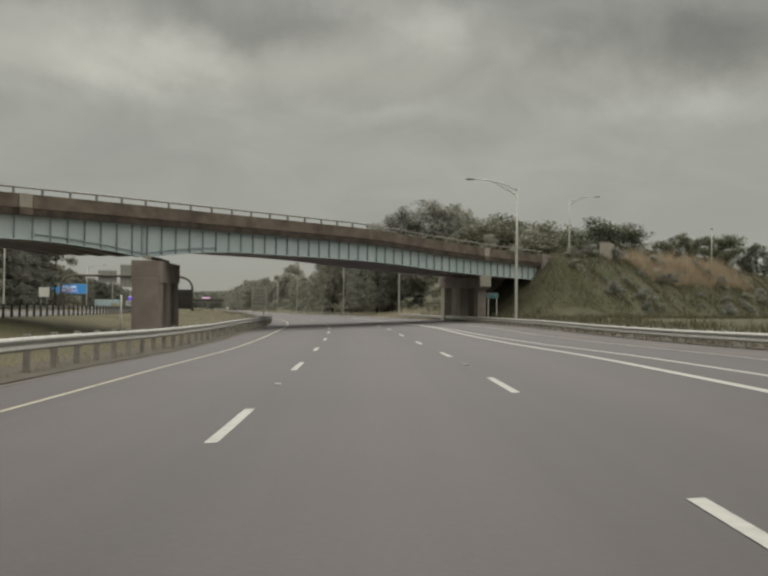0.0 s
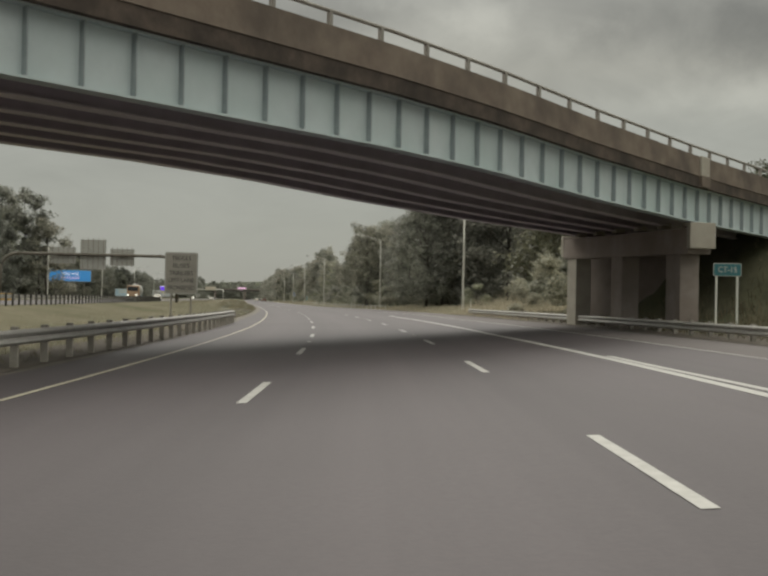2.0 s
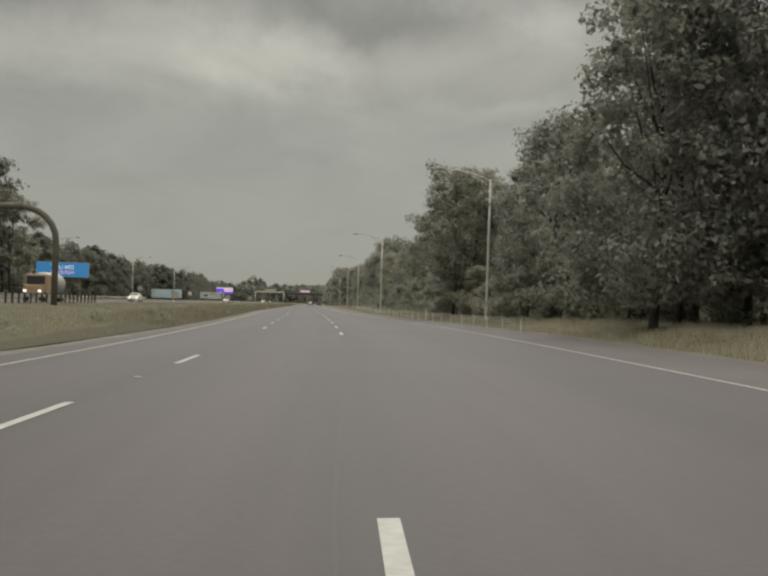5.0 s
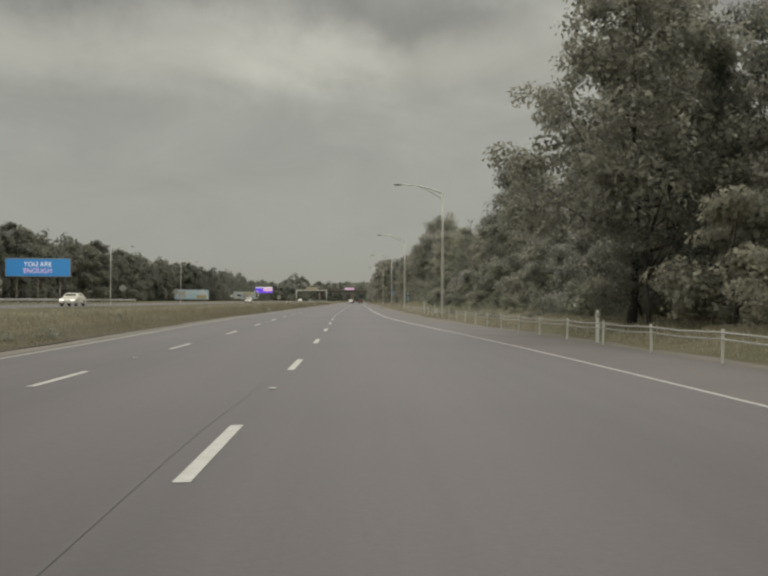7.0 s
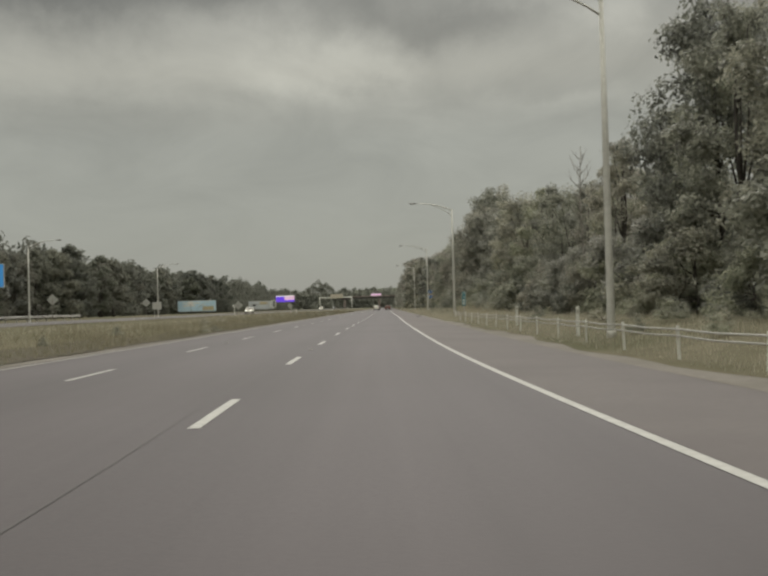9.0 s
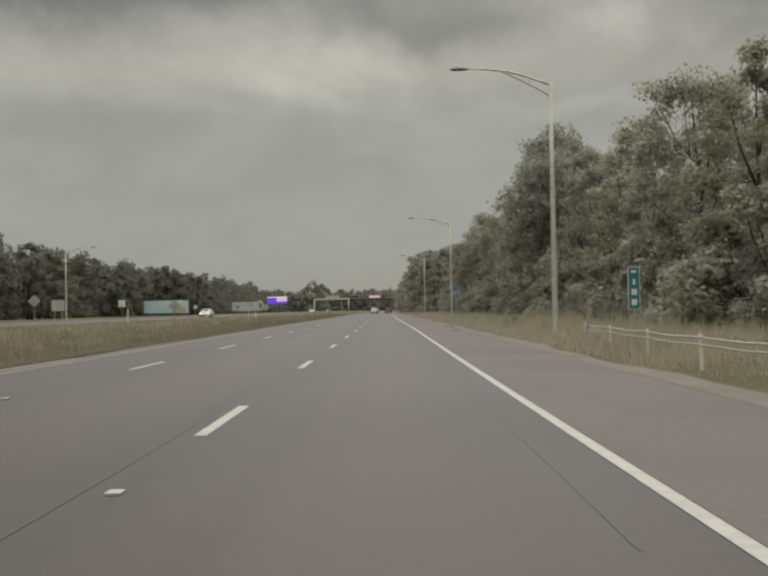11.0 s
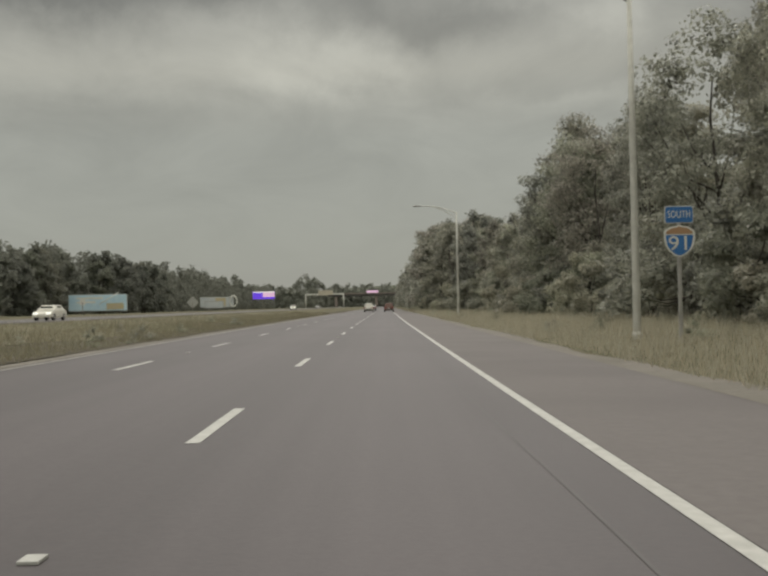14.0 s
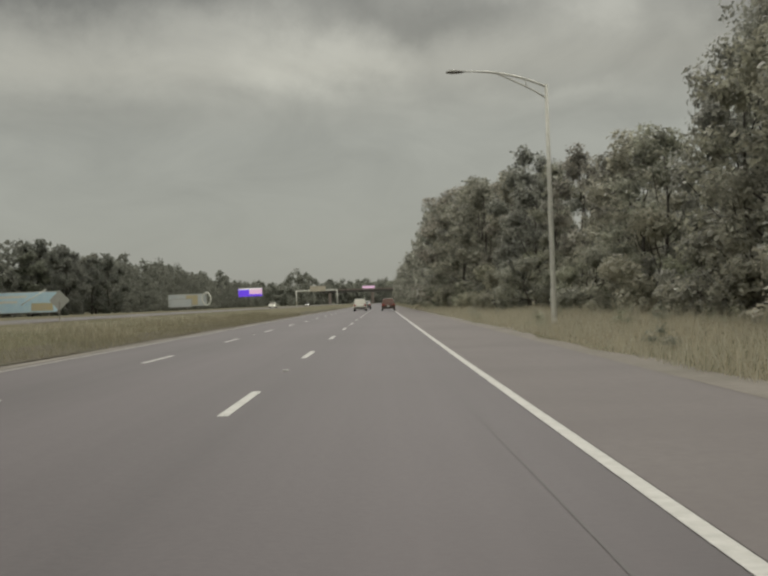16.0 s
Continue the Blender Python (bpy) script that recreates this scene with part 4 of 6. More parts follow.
def plant(key, x, y, height, turn=0.0, wide=1.0, sink=0.0):
    me, tr, h = TREE_KINDS[key]
    k = height / h
    z = float(ground_z(x, y)) - sink
    nm = key.split("_")[0]
    root = empty({"bush": "shrub", "weed": "weed_clump", "scrub": "scrub_bush"}.get(nm, "tree"), (x, y, z))
    root.rotation_euler = (0, 0, turn)
    tagged(root, LABELS[nm], {"bush": "shrub", "weed": "weed", "scrub": "shrub"}.get(nm, "tree"), {"far": "distant trees", "bush": "shrubs", "weed": "weeds in the grass", "scrub": "scrub on the bank"}.get(nm, "roadside trees"))
    c = part("crown", me, None, root); c.scale = (k * wide, k * wide, k)
    if tr:
        t = part("trunk", tr, None, root); t.scale = (k, k, k)
    return root




def wood(name, label, spots, seed, leaf=0.75, per=320, material=LEAF):
    """Many distant trees as one mass: each spot is x, y, height, radius."""
    rg = np.random.RandomState(seed)
    Vs = []
    for x, y, h, r in spots:
        z = float(ground_z(x, y))
        nb = 16
        u = rg.uniform(0, 1, nb); a = rg.uniform(0, math.tau, nb)
        env = np.sin(np.pi * np.clip(0.2 + 0.8 * u, 0, 1) ** 0.8) ** 0.6 * r
        q = np.sqrt(rg.uniform(0.2, 1, nb)) * env
        c = np.stack([x + q * np.cos(a), y + q * np.sin(a), z + 0.04 * h + u * 0.92 * h], 1)
        i = rg.randint(0, nb, per)
        d = rg.normal(size=(per, 3)); d /= np.linalg.norm(d, axis=1)[:, None]
        P = c[i] + d * (rg.uniform(0.4, 1.05, per) * (0.26 * r + 0.5))[:, None]
        nrm = d * 0.7 + rg.normal(size=(per, 3)) * 0.6; nrm /= np.linalg.norm(nrm, axis=1)[:, None]
        t = np.cross(nrm, rg.normal(size=(per, 3))); t /= np.linalg.norm(t, axis=1)[:, None]
        b = np.cross(nrm, t)
        L = leaf * rg.uniform(0.6, 1.3, per)[:, None]
        Vs.append(np.stack([P - t * L, P - b * L * 0.5, P + t * L, P + b * L * 0.5], 1).reshape(-1, 3))
    v = np.concatenate(Vs); n = len(v) // 4
    me = bpy.data.meshes.new(name)
    me.vertices.add(4 * n); me.vertices.foreach_set("co", v.ravel())
    me.loops.add(4 * n); me.loops.foreach_set("vertex_index", np.arange(4 * n))
    me.polygons.add(n); me.polygons.foreach_set("loop_start", np.arange(0, 4 * n, 4)); me.polygons.foreach_set("loop_total", np.full(n, 4))
    me.materials.append(material); me.update(calc_edges=True)
    return tagged(new(name, me), label, "wood", kind="stuff")


rt = random.Random(21)
# right-hand wood edge
y = 196.0
while y < 640:
    o = float(np.interp(y, [176, 200, 240, 300, 440, 540, 580, 640], [24, 18.5, 16.5, 16, 17, 14.5, 11.5, 10.5])) + rt.uniform(-1.0, 2.0)
    hh = float(np.interp(y, [196, 235, 262, 275, 300, 318, 330, 400, 420, 445, 460, 480, 505, 520, 542, 556, 575, 593, 640], [15, 13.5, 14, 14, 12, 13, 10.5, 12.5, 14, 11.5, 13.5, 14, 12.5, 10.5, 10.5, 12, 14.5, 17, 18])) * rt.uniform(0.85, 1.12)
    plant(rt.choice(["oak_a", "oak_b", "oak_c", "tall_a", "tall_b", "pale_a"] if y < 505 else ["mid_a", "mid_b", "mid_c"]), float(PX(y)) + o, y, hh, rt.uniform(0, 6.3), rt.uniform(0.85, 1.1))
    if rt.random() < 0.6:
        plant(rt.choice(["mid_a", "mid_b", "mid_c"]), float(PX(y)) + o + rt.uniform(6, 9), y + rt.uniform(-3, 3), hh * rt.uniform(0.9, 1.12), rt.uniform(0, 6.3))
    if rt.random() < 0.8:
        plant(rt.choice(["bush_a", "bush_b", "bush_c"]), float(PX(y)) + o - rt.uniform(2.0, 3.5), y + rt.uniform(-3, 3), rt.uniform(2.2, 4.2), rt.uniform(0, 6.3))
    y += rt.uniform(4.6, 6.8)
spots = []
y = 205.0
while y < 640:
    spots += [(float(PX(y)) + 32 + rt.uniform(-3, 3), y, rt.uniform(11, 14), 5.5), (float(PX(y)) + 42 + rt.uniform(-3, 3), y + 4, rt.uniform(11, 14), 5.5)]
    y += 8
while y < 1200:
    spots += [(float(PX(y)) + 11.8 + rt.uniform(-1, 1.5), y, rt.uniform(17, 20.5), 4.5), (float(PX(y)) + 19 + rt.uniform(-1, 2), y, rt.uniform(18, 21), 5)]
    y += rt.uniform(6, 8)
wood("wood_edge", "dark green wood edge running on beside the highway", spots, 5)
# left-hand wood edge beyond the opposite carriageway
y = 215.0
while y < 800:
    o = float(np.interp(y, [215, 300, 360, 420, 590, 615, 715, 740, 1250], [-58, -62, -74, -78, -80, -88, -88, -80, -84]))
    plant(rt.choice(["far_a", "far_b", "far_c"]), float(MX(y)) + o + rt.uniform(-3, 3), y + rt.uniform(-3, 3), rt.uniform(15, 20), rt.uniform(0, 6.3))
    y += rt.uniform(6.5, 9)
spots = []
y = 215.0
while y < 800:
    o = float(np.interp(y, [215, 300, 360, 420, 700, 1250], [-58, -62, -74, -78, -80, -84]))
    spots += [(float(MX(y)) + o - 8 - 8 * k + rt.uniform(-3, 3), y + rt.uniform(-3, 3), rt.uniform(17, 21), 5.5) for k in range(2)]
    y += 8
while y < 1330:
    o = float(np.interp(y, [800, 1000, 1080, 1150, 1330], [-80, -86, -98, -102, -95]))
    spots += [(float(MX(y)) + o - 8 * k + rt.uniform(-3, 3), y + rt.uniform(-3, 3), rt.uniform(16, 20.5), 5.5) for k in range(3)]
    y += 9
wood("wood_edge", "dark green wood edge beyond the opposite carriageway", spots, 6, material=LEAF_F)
spots = [(-330 + i * 7.5 + rt.uniform(-2, 2), 1480 + rt.uniform(-30, 30), rt.uniform(20, 25), 9) for i in range(100)]
spots += [(-326 + i * 6.0 + rt.uniform(-2, 2), 1420 + rt.uniform(-12, 12), rt.uniform(14.5, 18.5), 8) for i in range(66)]
spots += [(-52, 1300, 33, 11), (-44, 1310, 28, 9), (-100, 1240, 27, 9)]
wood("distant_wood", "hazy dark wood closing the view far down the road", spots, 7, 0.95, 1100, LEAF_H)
# trees behind the approach bank of the overpass: x, y, height of the top
for x, yy, top, k, w in ((52, 176, 17.5, "mid_b", 1.1), (58, 172, 16.5, "mid_c", 1.0), (43.5, 158, 15.3, "mid_c", 1.2), (47.5, 158, 14.8, "mid_b", 1.0), (52, 157, 13.4, "mid_c", 1.2), (58.5, 158, 13.8, "mid_a", 0.9), (62, 158, 15.7, "mid_b", 1.1), (65.5, 157, 15.2, "mid_c", 1.1), (72.5, 157, 12.9, "mid_c", 1.2), (76, 158, 14, "mid_b", 1.1), (80, 158, 13.8, "mid_a", 1.0), (84, 158, 14.1, "mid_c", 1.2), (88, 156, 12.6, "mid_b", 1.1), (95, 150, 13, "mid_b", 1.0), (104, 146, 13, "mid_a", 1), (115, 145, 13, "mid_c", 1)):
    plant("dome_a" if k == "mid_b" else "dome_b", x, yy, top - float(ground_z(x, yy)), rt.uniform(0, 6.3), w)
# large trees past the overpass
for x, yy, hh, k, w in ((41.8, 187, 20.3, "oak_e", 1.22), (46.5, 190, 20, "oak_f", 1.1), (36.8, 189, 19.2, "oak_f", 0.95), (31.9, 190, 16.2, "oak_e", 0.95), (38.0, 517, 16.0, "oak_e", 0.9), (41.5, 523, 17.2, "oak_f", 1.0), (34.8, 222, 15, "oak_f", 0.9), (31.0, 249, 15.0, "oak_d", 1.0), (31, 247, 7, "oak_b", 1.2), (33.5, 252, 15, "oak_b", 1.0), (39.5, 284, 18.5, "oak_b", 1.0), (40, 299, 15, "pale_a", 1.0), (36.6, 317, 16.1, "oak_f", 0.85), (39, 440, 20, "oak_a", 1.0), (41.5, 501, 18.5, "oak_a", 1.0), (35.8, 503, 17, "oak_b", 1.0), (33, 500, 12.5, "oak_c", 0.9), (36.5, 497, 14.5, "oak_c", 1.0), (31.0, 474, 3.4, "bush_a", 1.0), (32.2, 481, 4.2, "bush_a", 1.1), (30.8, 489, 3.4, "bush_a", 1.1), (30.2, 497, 3.0, "bush_c", 1.1), (34.6, 424, 15.5, "oak_e", 0.95), (36.6, 431, 19, "oak_f", 0.92), (35, 196, 15, "oak_b", 1), (50, 181, 14.5, "oak_f", 1.2), (57, 174, 14, "oak_e", 1.2), (63, 180, 14, "oak_f", 1.2), (30.2, 124.5, 4.4, "bush_a", 1.0), (31.8, 120.3, 3.2, "bush_a", 1.0), (34.2, 122, 3.6, "bush_b", 1.0), (28.6, 131, 2.0, "bush_c", 1.0), (34.4, 137.5, 5.2, "bush_a", 1.0), (36.6, 139, 6.0, "bush_b", 1.1), (32.4, 141, 3.2, "bush_c", 1.0), (40, 137, 6.5, "bush_b", 1.1), (37.8, 133, 5.0, "bush_a", 1.0), (42, 131, 6.0, "bush_b", 1.1), (44, 141, 7.0, "bush_b", 1.2), (45, 146, 8, "oak_c", 1.3), (33.5, 168, 2.6, "bush_a", 1), (38, 171, 2.4, "bush_c", 1.1), (36, 205, 12, "oak_c", 1), (33.5, 214, 9.5, "tall_b", 1), (48, 160, 9, "oak_b", 1.2), (54, 163, 10, "oak_a", 1.2)):
    plant(k, x, yy, hh, rt.uniform(0, 6.3), w)
# dense undergrowth along the foot of the wood
yy = 200.0
while yy < 560:
    xo = float(np.interp(yy, [196, 225, 240, 300, 440, 540], [16.5, 12.6, 12.2, 14.0, 14.6, 12.6]))
    plant(rt.choice(["bush_b", "bush_b", "bush_a"]), float(PX(yy)) + xo + rt.uniform(-0.6, 1.4), yy, rt.uniform(3.0, 5.6), rt.uniform(0, 6.3), rt.uniform(0.9, 1.2))
    yy += rt.uniform(3.6, 5.4)
# tall trees beyond the overhead sign
for x, yy, hh, k in ((-50.5, 384, 24, "mid_a"), (-57.5, 386, 33, "mid_b"), (-63, 380, 34, "mid_a"), (-53.5, 388, 25, "mid_c"), (-69, 386, 32, "mid_b"), (-60, 378, 27, "mid_b"), (-38, 190, 11, "mid_b"), (-46, 196, 13, "mid_c"), (-53, 186, 14, "mid_a"), (-60, 200, 14, "mid_b"), (-41, 210, 12, "mid_a"), (-68, 190, 14, "mid_c")):
    plant(k, x, yy, hh, rt.uniform(0, 6.3))
# one bare dead tree among the leafy ones
dt = empty("dead_tree", (33.2, 336, float(ground_z(33.2, 336))))
tagged(dt, "bare grey dead tree standing among leafy trees", "tree")
bm = bmesh.new()
tube(bm, [(0, 0, -0.3), (0.1, 0, 4), (-0.05, 0.1, 8), (0.1, 0, 11.6)], [0.11, 0.09, 0.05, 0.012], 7)
part("trunk", bm, POST_W, dt)
bm = bmesh.new(); rd = random.Random(4)
for i in range(26):
    z0 = 4.5 + 6.4 * i / 26; a = i * 2.4; L = rd.uniform(0.8, 2.0) * (1.15 - z0 / 16)
    p1 = Vector((math.cos(a) * L * 0.55, math.sin(a) * L * 0.55, z0 + L * 0.5)); p2 = Vector((math.cos(a + 0.3) * L * 0.8, math.sin(a + 0.3) * L * 0.8, z0 + L * 1.3))
    tube(bm, [(0, 0, z0), p1, p2], [0.035, 0.022, 0.008], 4)
    tube(bm, [p1, p1 + Vector((math.cos(a - 0.8) * 0.4, math.sin(a - 0.8) * 0.4, 0.55))], [0.016, 0.006], 4)
part("branch", bm, POST_W, dt)

# scrub over the bank, weeds in the verge
for i in range(46):
    s_, d_ = rt.uniform(13, 70), rt.uniform(0.5, 9.5)
    plant("scrub", BQ[0] + BU[0] * s_ + BN[0] * d_, BQ[1] + BU[1] * s_ + BN[1] * d_, rt.uniform(0.5, 1.5), rt.uniform(0, 6.3), rt.uniform(0.8, 1.6))
for i in range(45):
    yy = rt.uniform(350, 560)
    plant("weed", float(MX(yy) + EX(yy)) + SHW + rt.uniform(0.5, 6.5), yy, rt.uniform(0.35, 0.65), rt.uniform(0, 6.3), rt.uniform(0.8, 1.3))
for i in range(40):
    yy = rt.uniform(195, 350)
    plant("weed", float(MX(yy) + EX(yy)) + SHW + rt.uniform(2.5, 7.5), yy, rt.uniform(0.4, 0.9), rt.uniform(0, 6.3), rt.uniform(0.8, 1.3))
for i in range(45):
    yy = rt.uniform(70, 500)
    plant("weed", float(MX(yy) - LX(yy)) - rt.uniform(0.5, 5.0) - (1.5 if yy < 130 else 0), yy, rt.uniform(0.3, 0.6), rt.uniform(0, 6.3), rt.uniform(0.8, 1.5))

# ---- signs ----


def text_mesh(body, size, material, width=None):
    """Raised lettering in the built-in font, centred, in the x-z plane facing -y."""
    cu = bpy.data.curves.new("lettering", "FONT")
    cu.body, cu.size, cu.extrude, cu.align_x, cu.align_y = body, size, 0.004, "CENTER", "CENTER"
    ob = bpy.data.objects.new("lettering", cu)
    scene.collection.objects.link(ob)
    me = bpy.data.meshes.new_from_object(ob.evaluated_get(bpy.context.evaluated_depsgraph_get()))
    bpy.data.objects.remove(ob)
    xs = [v.co.x for v in me.vertices]
    k = width / (max(xs) - min(xs)) if width else 1.0
    for v in me.vertices:
        v.co = Vector((v.co.x * k, -v.co.z, v.co.y))
    me.materials.clear(); me.materials.append(material)
    return me


def panel(w, h, t=0.03, r=0.0, n=5):
    """A flat sheet of width w and height h in the x-z plane, with rounded corners."""
    bm = bmesh.new()
    pts = []
    if r:
        for cx, cz, a0 in ((w / 2 - r, h / 2 - r, 0), (-w / 2 + r, h / 2 - r, 90), (-w / 2 + r, -h / 2 + r, 180), (w / 2 - r, -h / 2 + r, 270)):
            pts += [(cx + r * math.cos(radians(a0 + 90 * i / n)), cz + r * math.sin(radians(a0 + 90 * i / n))) for i in range(n + 1)]
    else:
        pts = [(w / 2, h / 2), (-w / 2, h / 2), (-w / 2, -h / 2), (w / 2, -h / 2)]
    return outline(bm, pts, t)


def outline(bm, pts, t):
    a = [bm.verts.new((x, -t / 2, z)) for x, z in pts]
    b = [bm.verts.new((x, t / 2, z)) for x, z in pts]
    bm.faces.new(a); bm.faces.new(b[::-1])
    n = len(pts)
    for i in range(n):
        bm.faces.new((a[i], b[i], b[(i + 1) % n], a[(i + 1) % n]))
    bmesh.ops.recalc_face_normals(bm, faces=bm.faces)
    return bm


def at(ob, x=0, y=0, z=0):
    ob.location = (x, y, z)
    return ob


def posts(root, xs, ztop, r=0.04, material=STEEL, y=0.06):
    for x in xs:
        bm = bmesh.new(); box(bm, (x, y, ztop / 2 - 0.2), (2 * r, 2 * r, ztop + 0.4), bevel=0.008)
        part("post", bm, material, root)


def sign_root(name, x, y, label, category="road sign", turn=0.0):
    root = empty(name, (x, y, float(ground_z(x, y))))
    root.rotation_euler = (0, 0, radians(turn))
    return tagged(root, label, category)


# restriction sign in the median
rs = sign_root("road_sign", 5.75, 105.8, "tall white regulatory sign with five lines of black text, shade put into its grey face", turn=-6)
zb = 1.45 - rs.location.z
at(part("panel", panel(1.5, 1.75 + 0.15, 0.03, 0.08), SIGN_BACK, rs, "greyish sign panel behind the face"), 0, 0, zb + 0.95)
# Face greyed: the shade it stands in is put into its colour.
bm = panel(1.38, 1.78, 0.006, 0.06); at(part("face", bm, mat("shade_grey_sign_face", (0.33, 0.315, 0.28), (0.27, 0.255, 0.23), 2.5, 0.6), rs), 0, -0.020, zb + 0.95)
for i, (line, wd) in enumerate((("TRUCKS", 0.86), ("BUSES", 0.74), ("TRAILERS", 1.06), ("LEFT LANE", 1.14), ("PROHIBITED", 1.20))):
    at(part("lettering", text_mesh(line, 0.27, INK, wd), None, rs), 0, -0.029, zb + 1.62 - i * 0.335)
posts(rs, (-0.45, 0.45), zb + 1.8, 0.035, POST_W, 0.055)
# route sign below the bank
ct = sign_root("road_sign", 27.0, 95.4, "small green route sign with white border and lettering on two posts", turn=-9)
zb = 2.45 - ct.location.z
at(part("panel", panel(1.08, 0.50, 0.02, 0.06), SIGN_D, ct), 0, 0, zb + 0.3)
at(part("face", panel(1.03, 0.45, 0.006, 0.05), SIGN_G, ct, "green sheeting"), 0, -0.014, zb + 0.3)
at(part("lettering", text_mesh("CT-15", 0.31, SIGN_D, 0.72), None, ct), 0, -0.022, zb + 0.3)
posts(ct, (-0.4, 0.4), zb + 0.5, 0.035, SIGN_W, 0.05)
# interstate marker
im = sign_root("route_marker", 26.75, 439.9, "interstate route marker: blue plate above a red and blue shield")
gz = im.location.z
at(part("plate", panel(0.76, 0.46, 0.02, 0.05), SIGN_W, im), 0, 0, 3.50 - gz)
at(part("plate_face", panel(0.72, 0.42, 0.006, 0.045), SIGN_B, im, "blue sheeting"), 0, -0.014, 3.50 - gz)
at(part("lettering", text_mesh("SOUTH", 0.27, SIGN_W, 0.60), None, im), 0, -0.022, 3.50 - gz)


def shield(w, h, cut=None):
    """The outline of an interstate shield, or its top band."""
    pts = [(-0.5, 0.32), (-0.30, 0.44), (-0.12, 0.46), (0, 0.5), (0.12, 0.46), (0.30, 0.44), (0.5, 0.32)]
    low = [(0.52, 0.1), (0.47, -0.12), (0.36, -0.30), (0.18, -0.44), (0, -0.5), (-0.18, -0.44), (-0.36, -0.30), (-0.47, -0.12), (-0.52, 0.1)]
    if cut == "top":
        p = pts + [(0.52, 0.24), (-0.52, 0.24)]
    elif cut == "low":
        p = [(-0.525, 0.20), (0.525, 0.20)] + low
    else:
        p = pts + low
    return [(x * w, z * h) for x, z in p]


at(part("shield", outline(bmesh.new(), shield(0.80, 0.86), 0.02), SIGN_W, im), 0, 0, 2.80 - gz)
at(part("shield_band", outline(bmesh.new(), shield(0.69, 0.78, "top"), 0.006), SIGN_R, im, "faded red band"), 0, -0.014, 2.80 - gz)
at(part("shield_face", outline(bmesh.new(), shield(0.69, 0.78, "low"), 0.006), SIGN_B, im, "blue sheeting"), 0, -0.014, 2.80 - gz)
at(part("lettering", text_mesh("91", 0.54, SIGN_W, 0.48), None, im), 0, -0.022, 2.72 - gz)
posts(im, (0,), 3.6 - gz, 0.045, STEEL, 0.06)


def sign_back(x, y, kind, size, zc, label, turn=0.0, material=SIGN_BACK):
    """A small sign seen from behind, on one post."""
    root = sign_root("road_sign", x, y, label, turn=turn)
    zc -= root.location.z
    bm = panel(size, size, 0.02, 0.05) if kind == "square" else panel(size, size, 0.02, 0.06)
    ob = at(part("panel", bm, material, root), 0, 0, zc)
    if kind == "diamond":
        ob.rotation_euler = (0, radians(45), 0)
    posts(root, (0,), zc, 0.04, POST_W, -0.05)
    return root


for x, y, s, zc in ((-25.3, 404.6, 1.1, 3.4), (-23.6, 451.5, 1.1, 3.1), (-8.5, 461, 1.2, 2.25), (-7.9, 557, 1.2, 2.25)):
    sign_back(x, y, "diamond", s, zc, "grey back of a diamond warning sign on a post")
for x, y, s, zc in ((-23.5, 493, 1.1, 3.0), (-24, 560, 0.8, 2.6)):
    sign_back(x, y, "square", s, zc, "pale back of a square sign on a post", material=SIGN_W)
sign_back(25.6, 676, "square", 1.1, 2.8, "small pale square sign beside the road", material=SIGN_W)
ws = sign_root("road_sign", -22.9, 161.7, "plain white square sign on two posts")
at(part("panel", panel(1.5, 1.4, 0.03, 0.06), SIGN_W, ws), 0, 0, 3.3 - ws.location.z)
posts(ws, (-0.45, 0.45), 3.3 - ws.location.z)
# These sign backs stand in shadow; the shade is put into their dark colour.
dk = sign_root("road_sign", -2.0, 94.0, "two dark sign backs on one dark post, their shadow put into the colour", turn=5)
for x in (-0.64, 0.62):
    at(part("panel", panel(1.2, 1.7, 0.05, 0.04), DARKST, dk), x, 0, 2.0 - dk.location.z)
    bm = bmesh.new()
    for z in (-0.5, 0.5):
        box(bm, (x, -0.06, 2.0 - dk.location.z + z), (1.1, 0.06, 0.08))
    part("brace", bm, DARKST, dk)
posts(dk, (0,), 2.6 - dk.location.z, 0.08, DARKST, 0.08)
# mile marker past the cable barrier
bs = sign_root("road_sign", 26.3, 354.5, "tall narrow teal distance marker with white border and figures", turn=-4)
BSZ = bs.location.z
at(part("panel", panel(0.34, 1.22, 0.02, 0.04), SIGN_W, bs), 0, 0, 1.73 - BSZ)
at(part("face", panel(0.30, 1.18, 0.006, 0.035), mat("teal_sign_sheeting", (0.03, 0.17, 0.20), (0.04, 0.19, 0.22), 3.0, 0.5), bs, "teal sheeting"), 0, -0.014, 1.73 - BSZ)
for i in range(4):
    at(part("text_bar", panel(0.06 if i == 1 else 0.15, 0.17 if i else 0.07, 0.006), SIGN_W, bs), 0, -0.020, 2.20 - BSZ - 0.29 * i)
posts(bs, (0,), 2.2 - BSZ, 0.03)
wb = sign_root("road_sign", -24.0, 462.0, "blank pale back of a large rectangular sign on two posts")
at(part("panel", panel(1.7, 1.4, 0.03, 0.06), SIGN_D, wb), 0, 0, 2.6 - wb.location.z)
posts(wb, (-0.5, 0.5), 2.6 - wb.location.z)

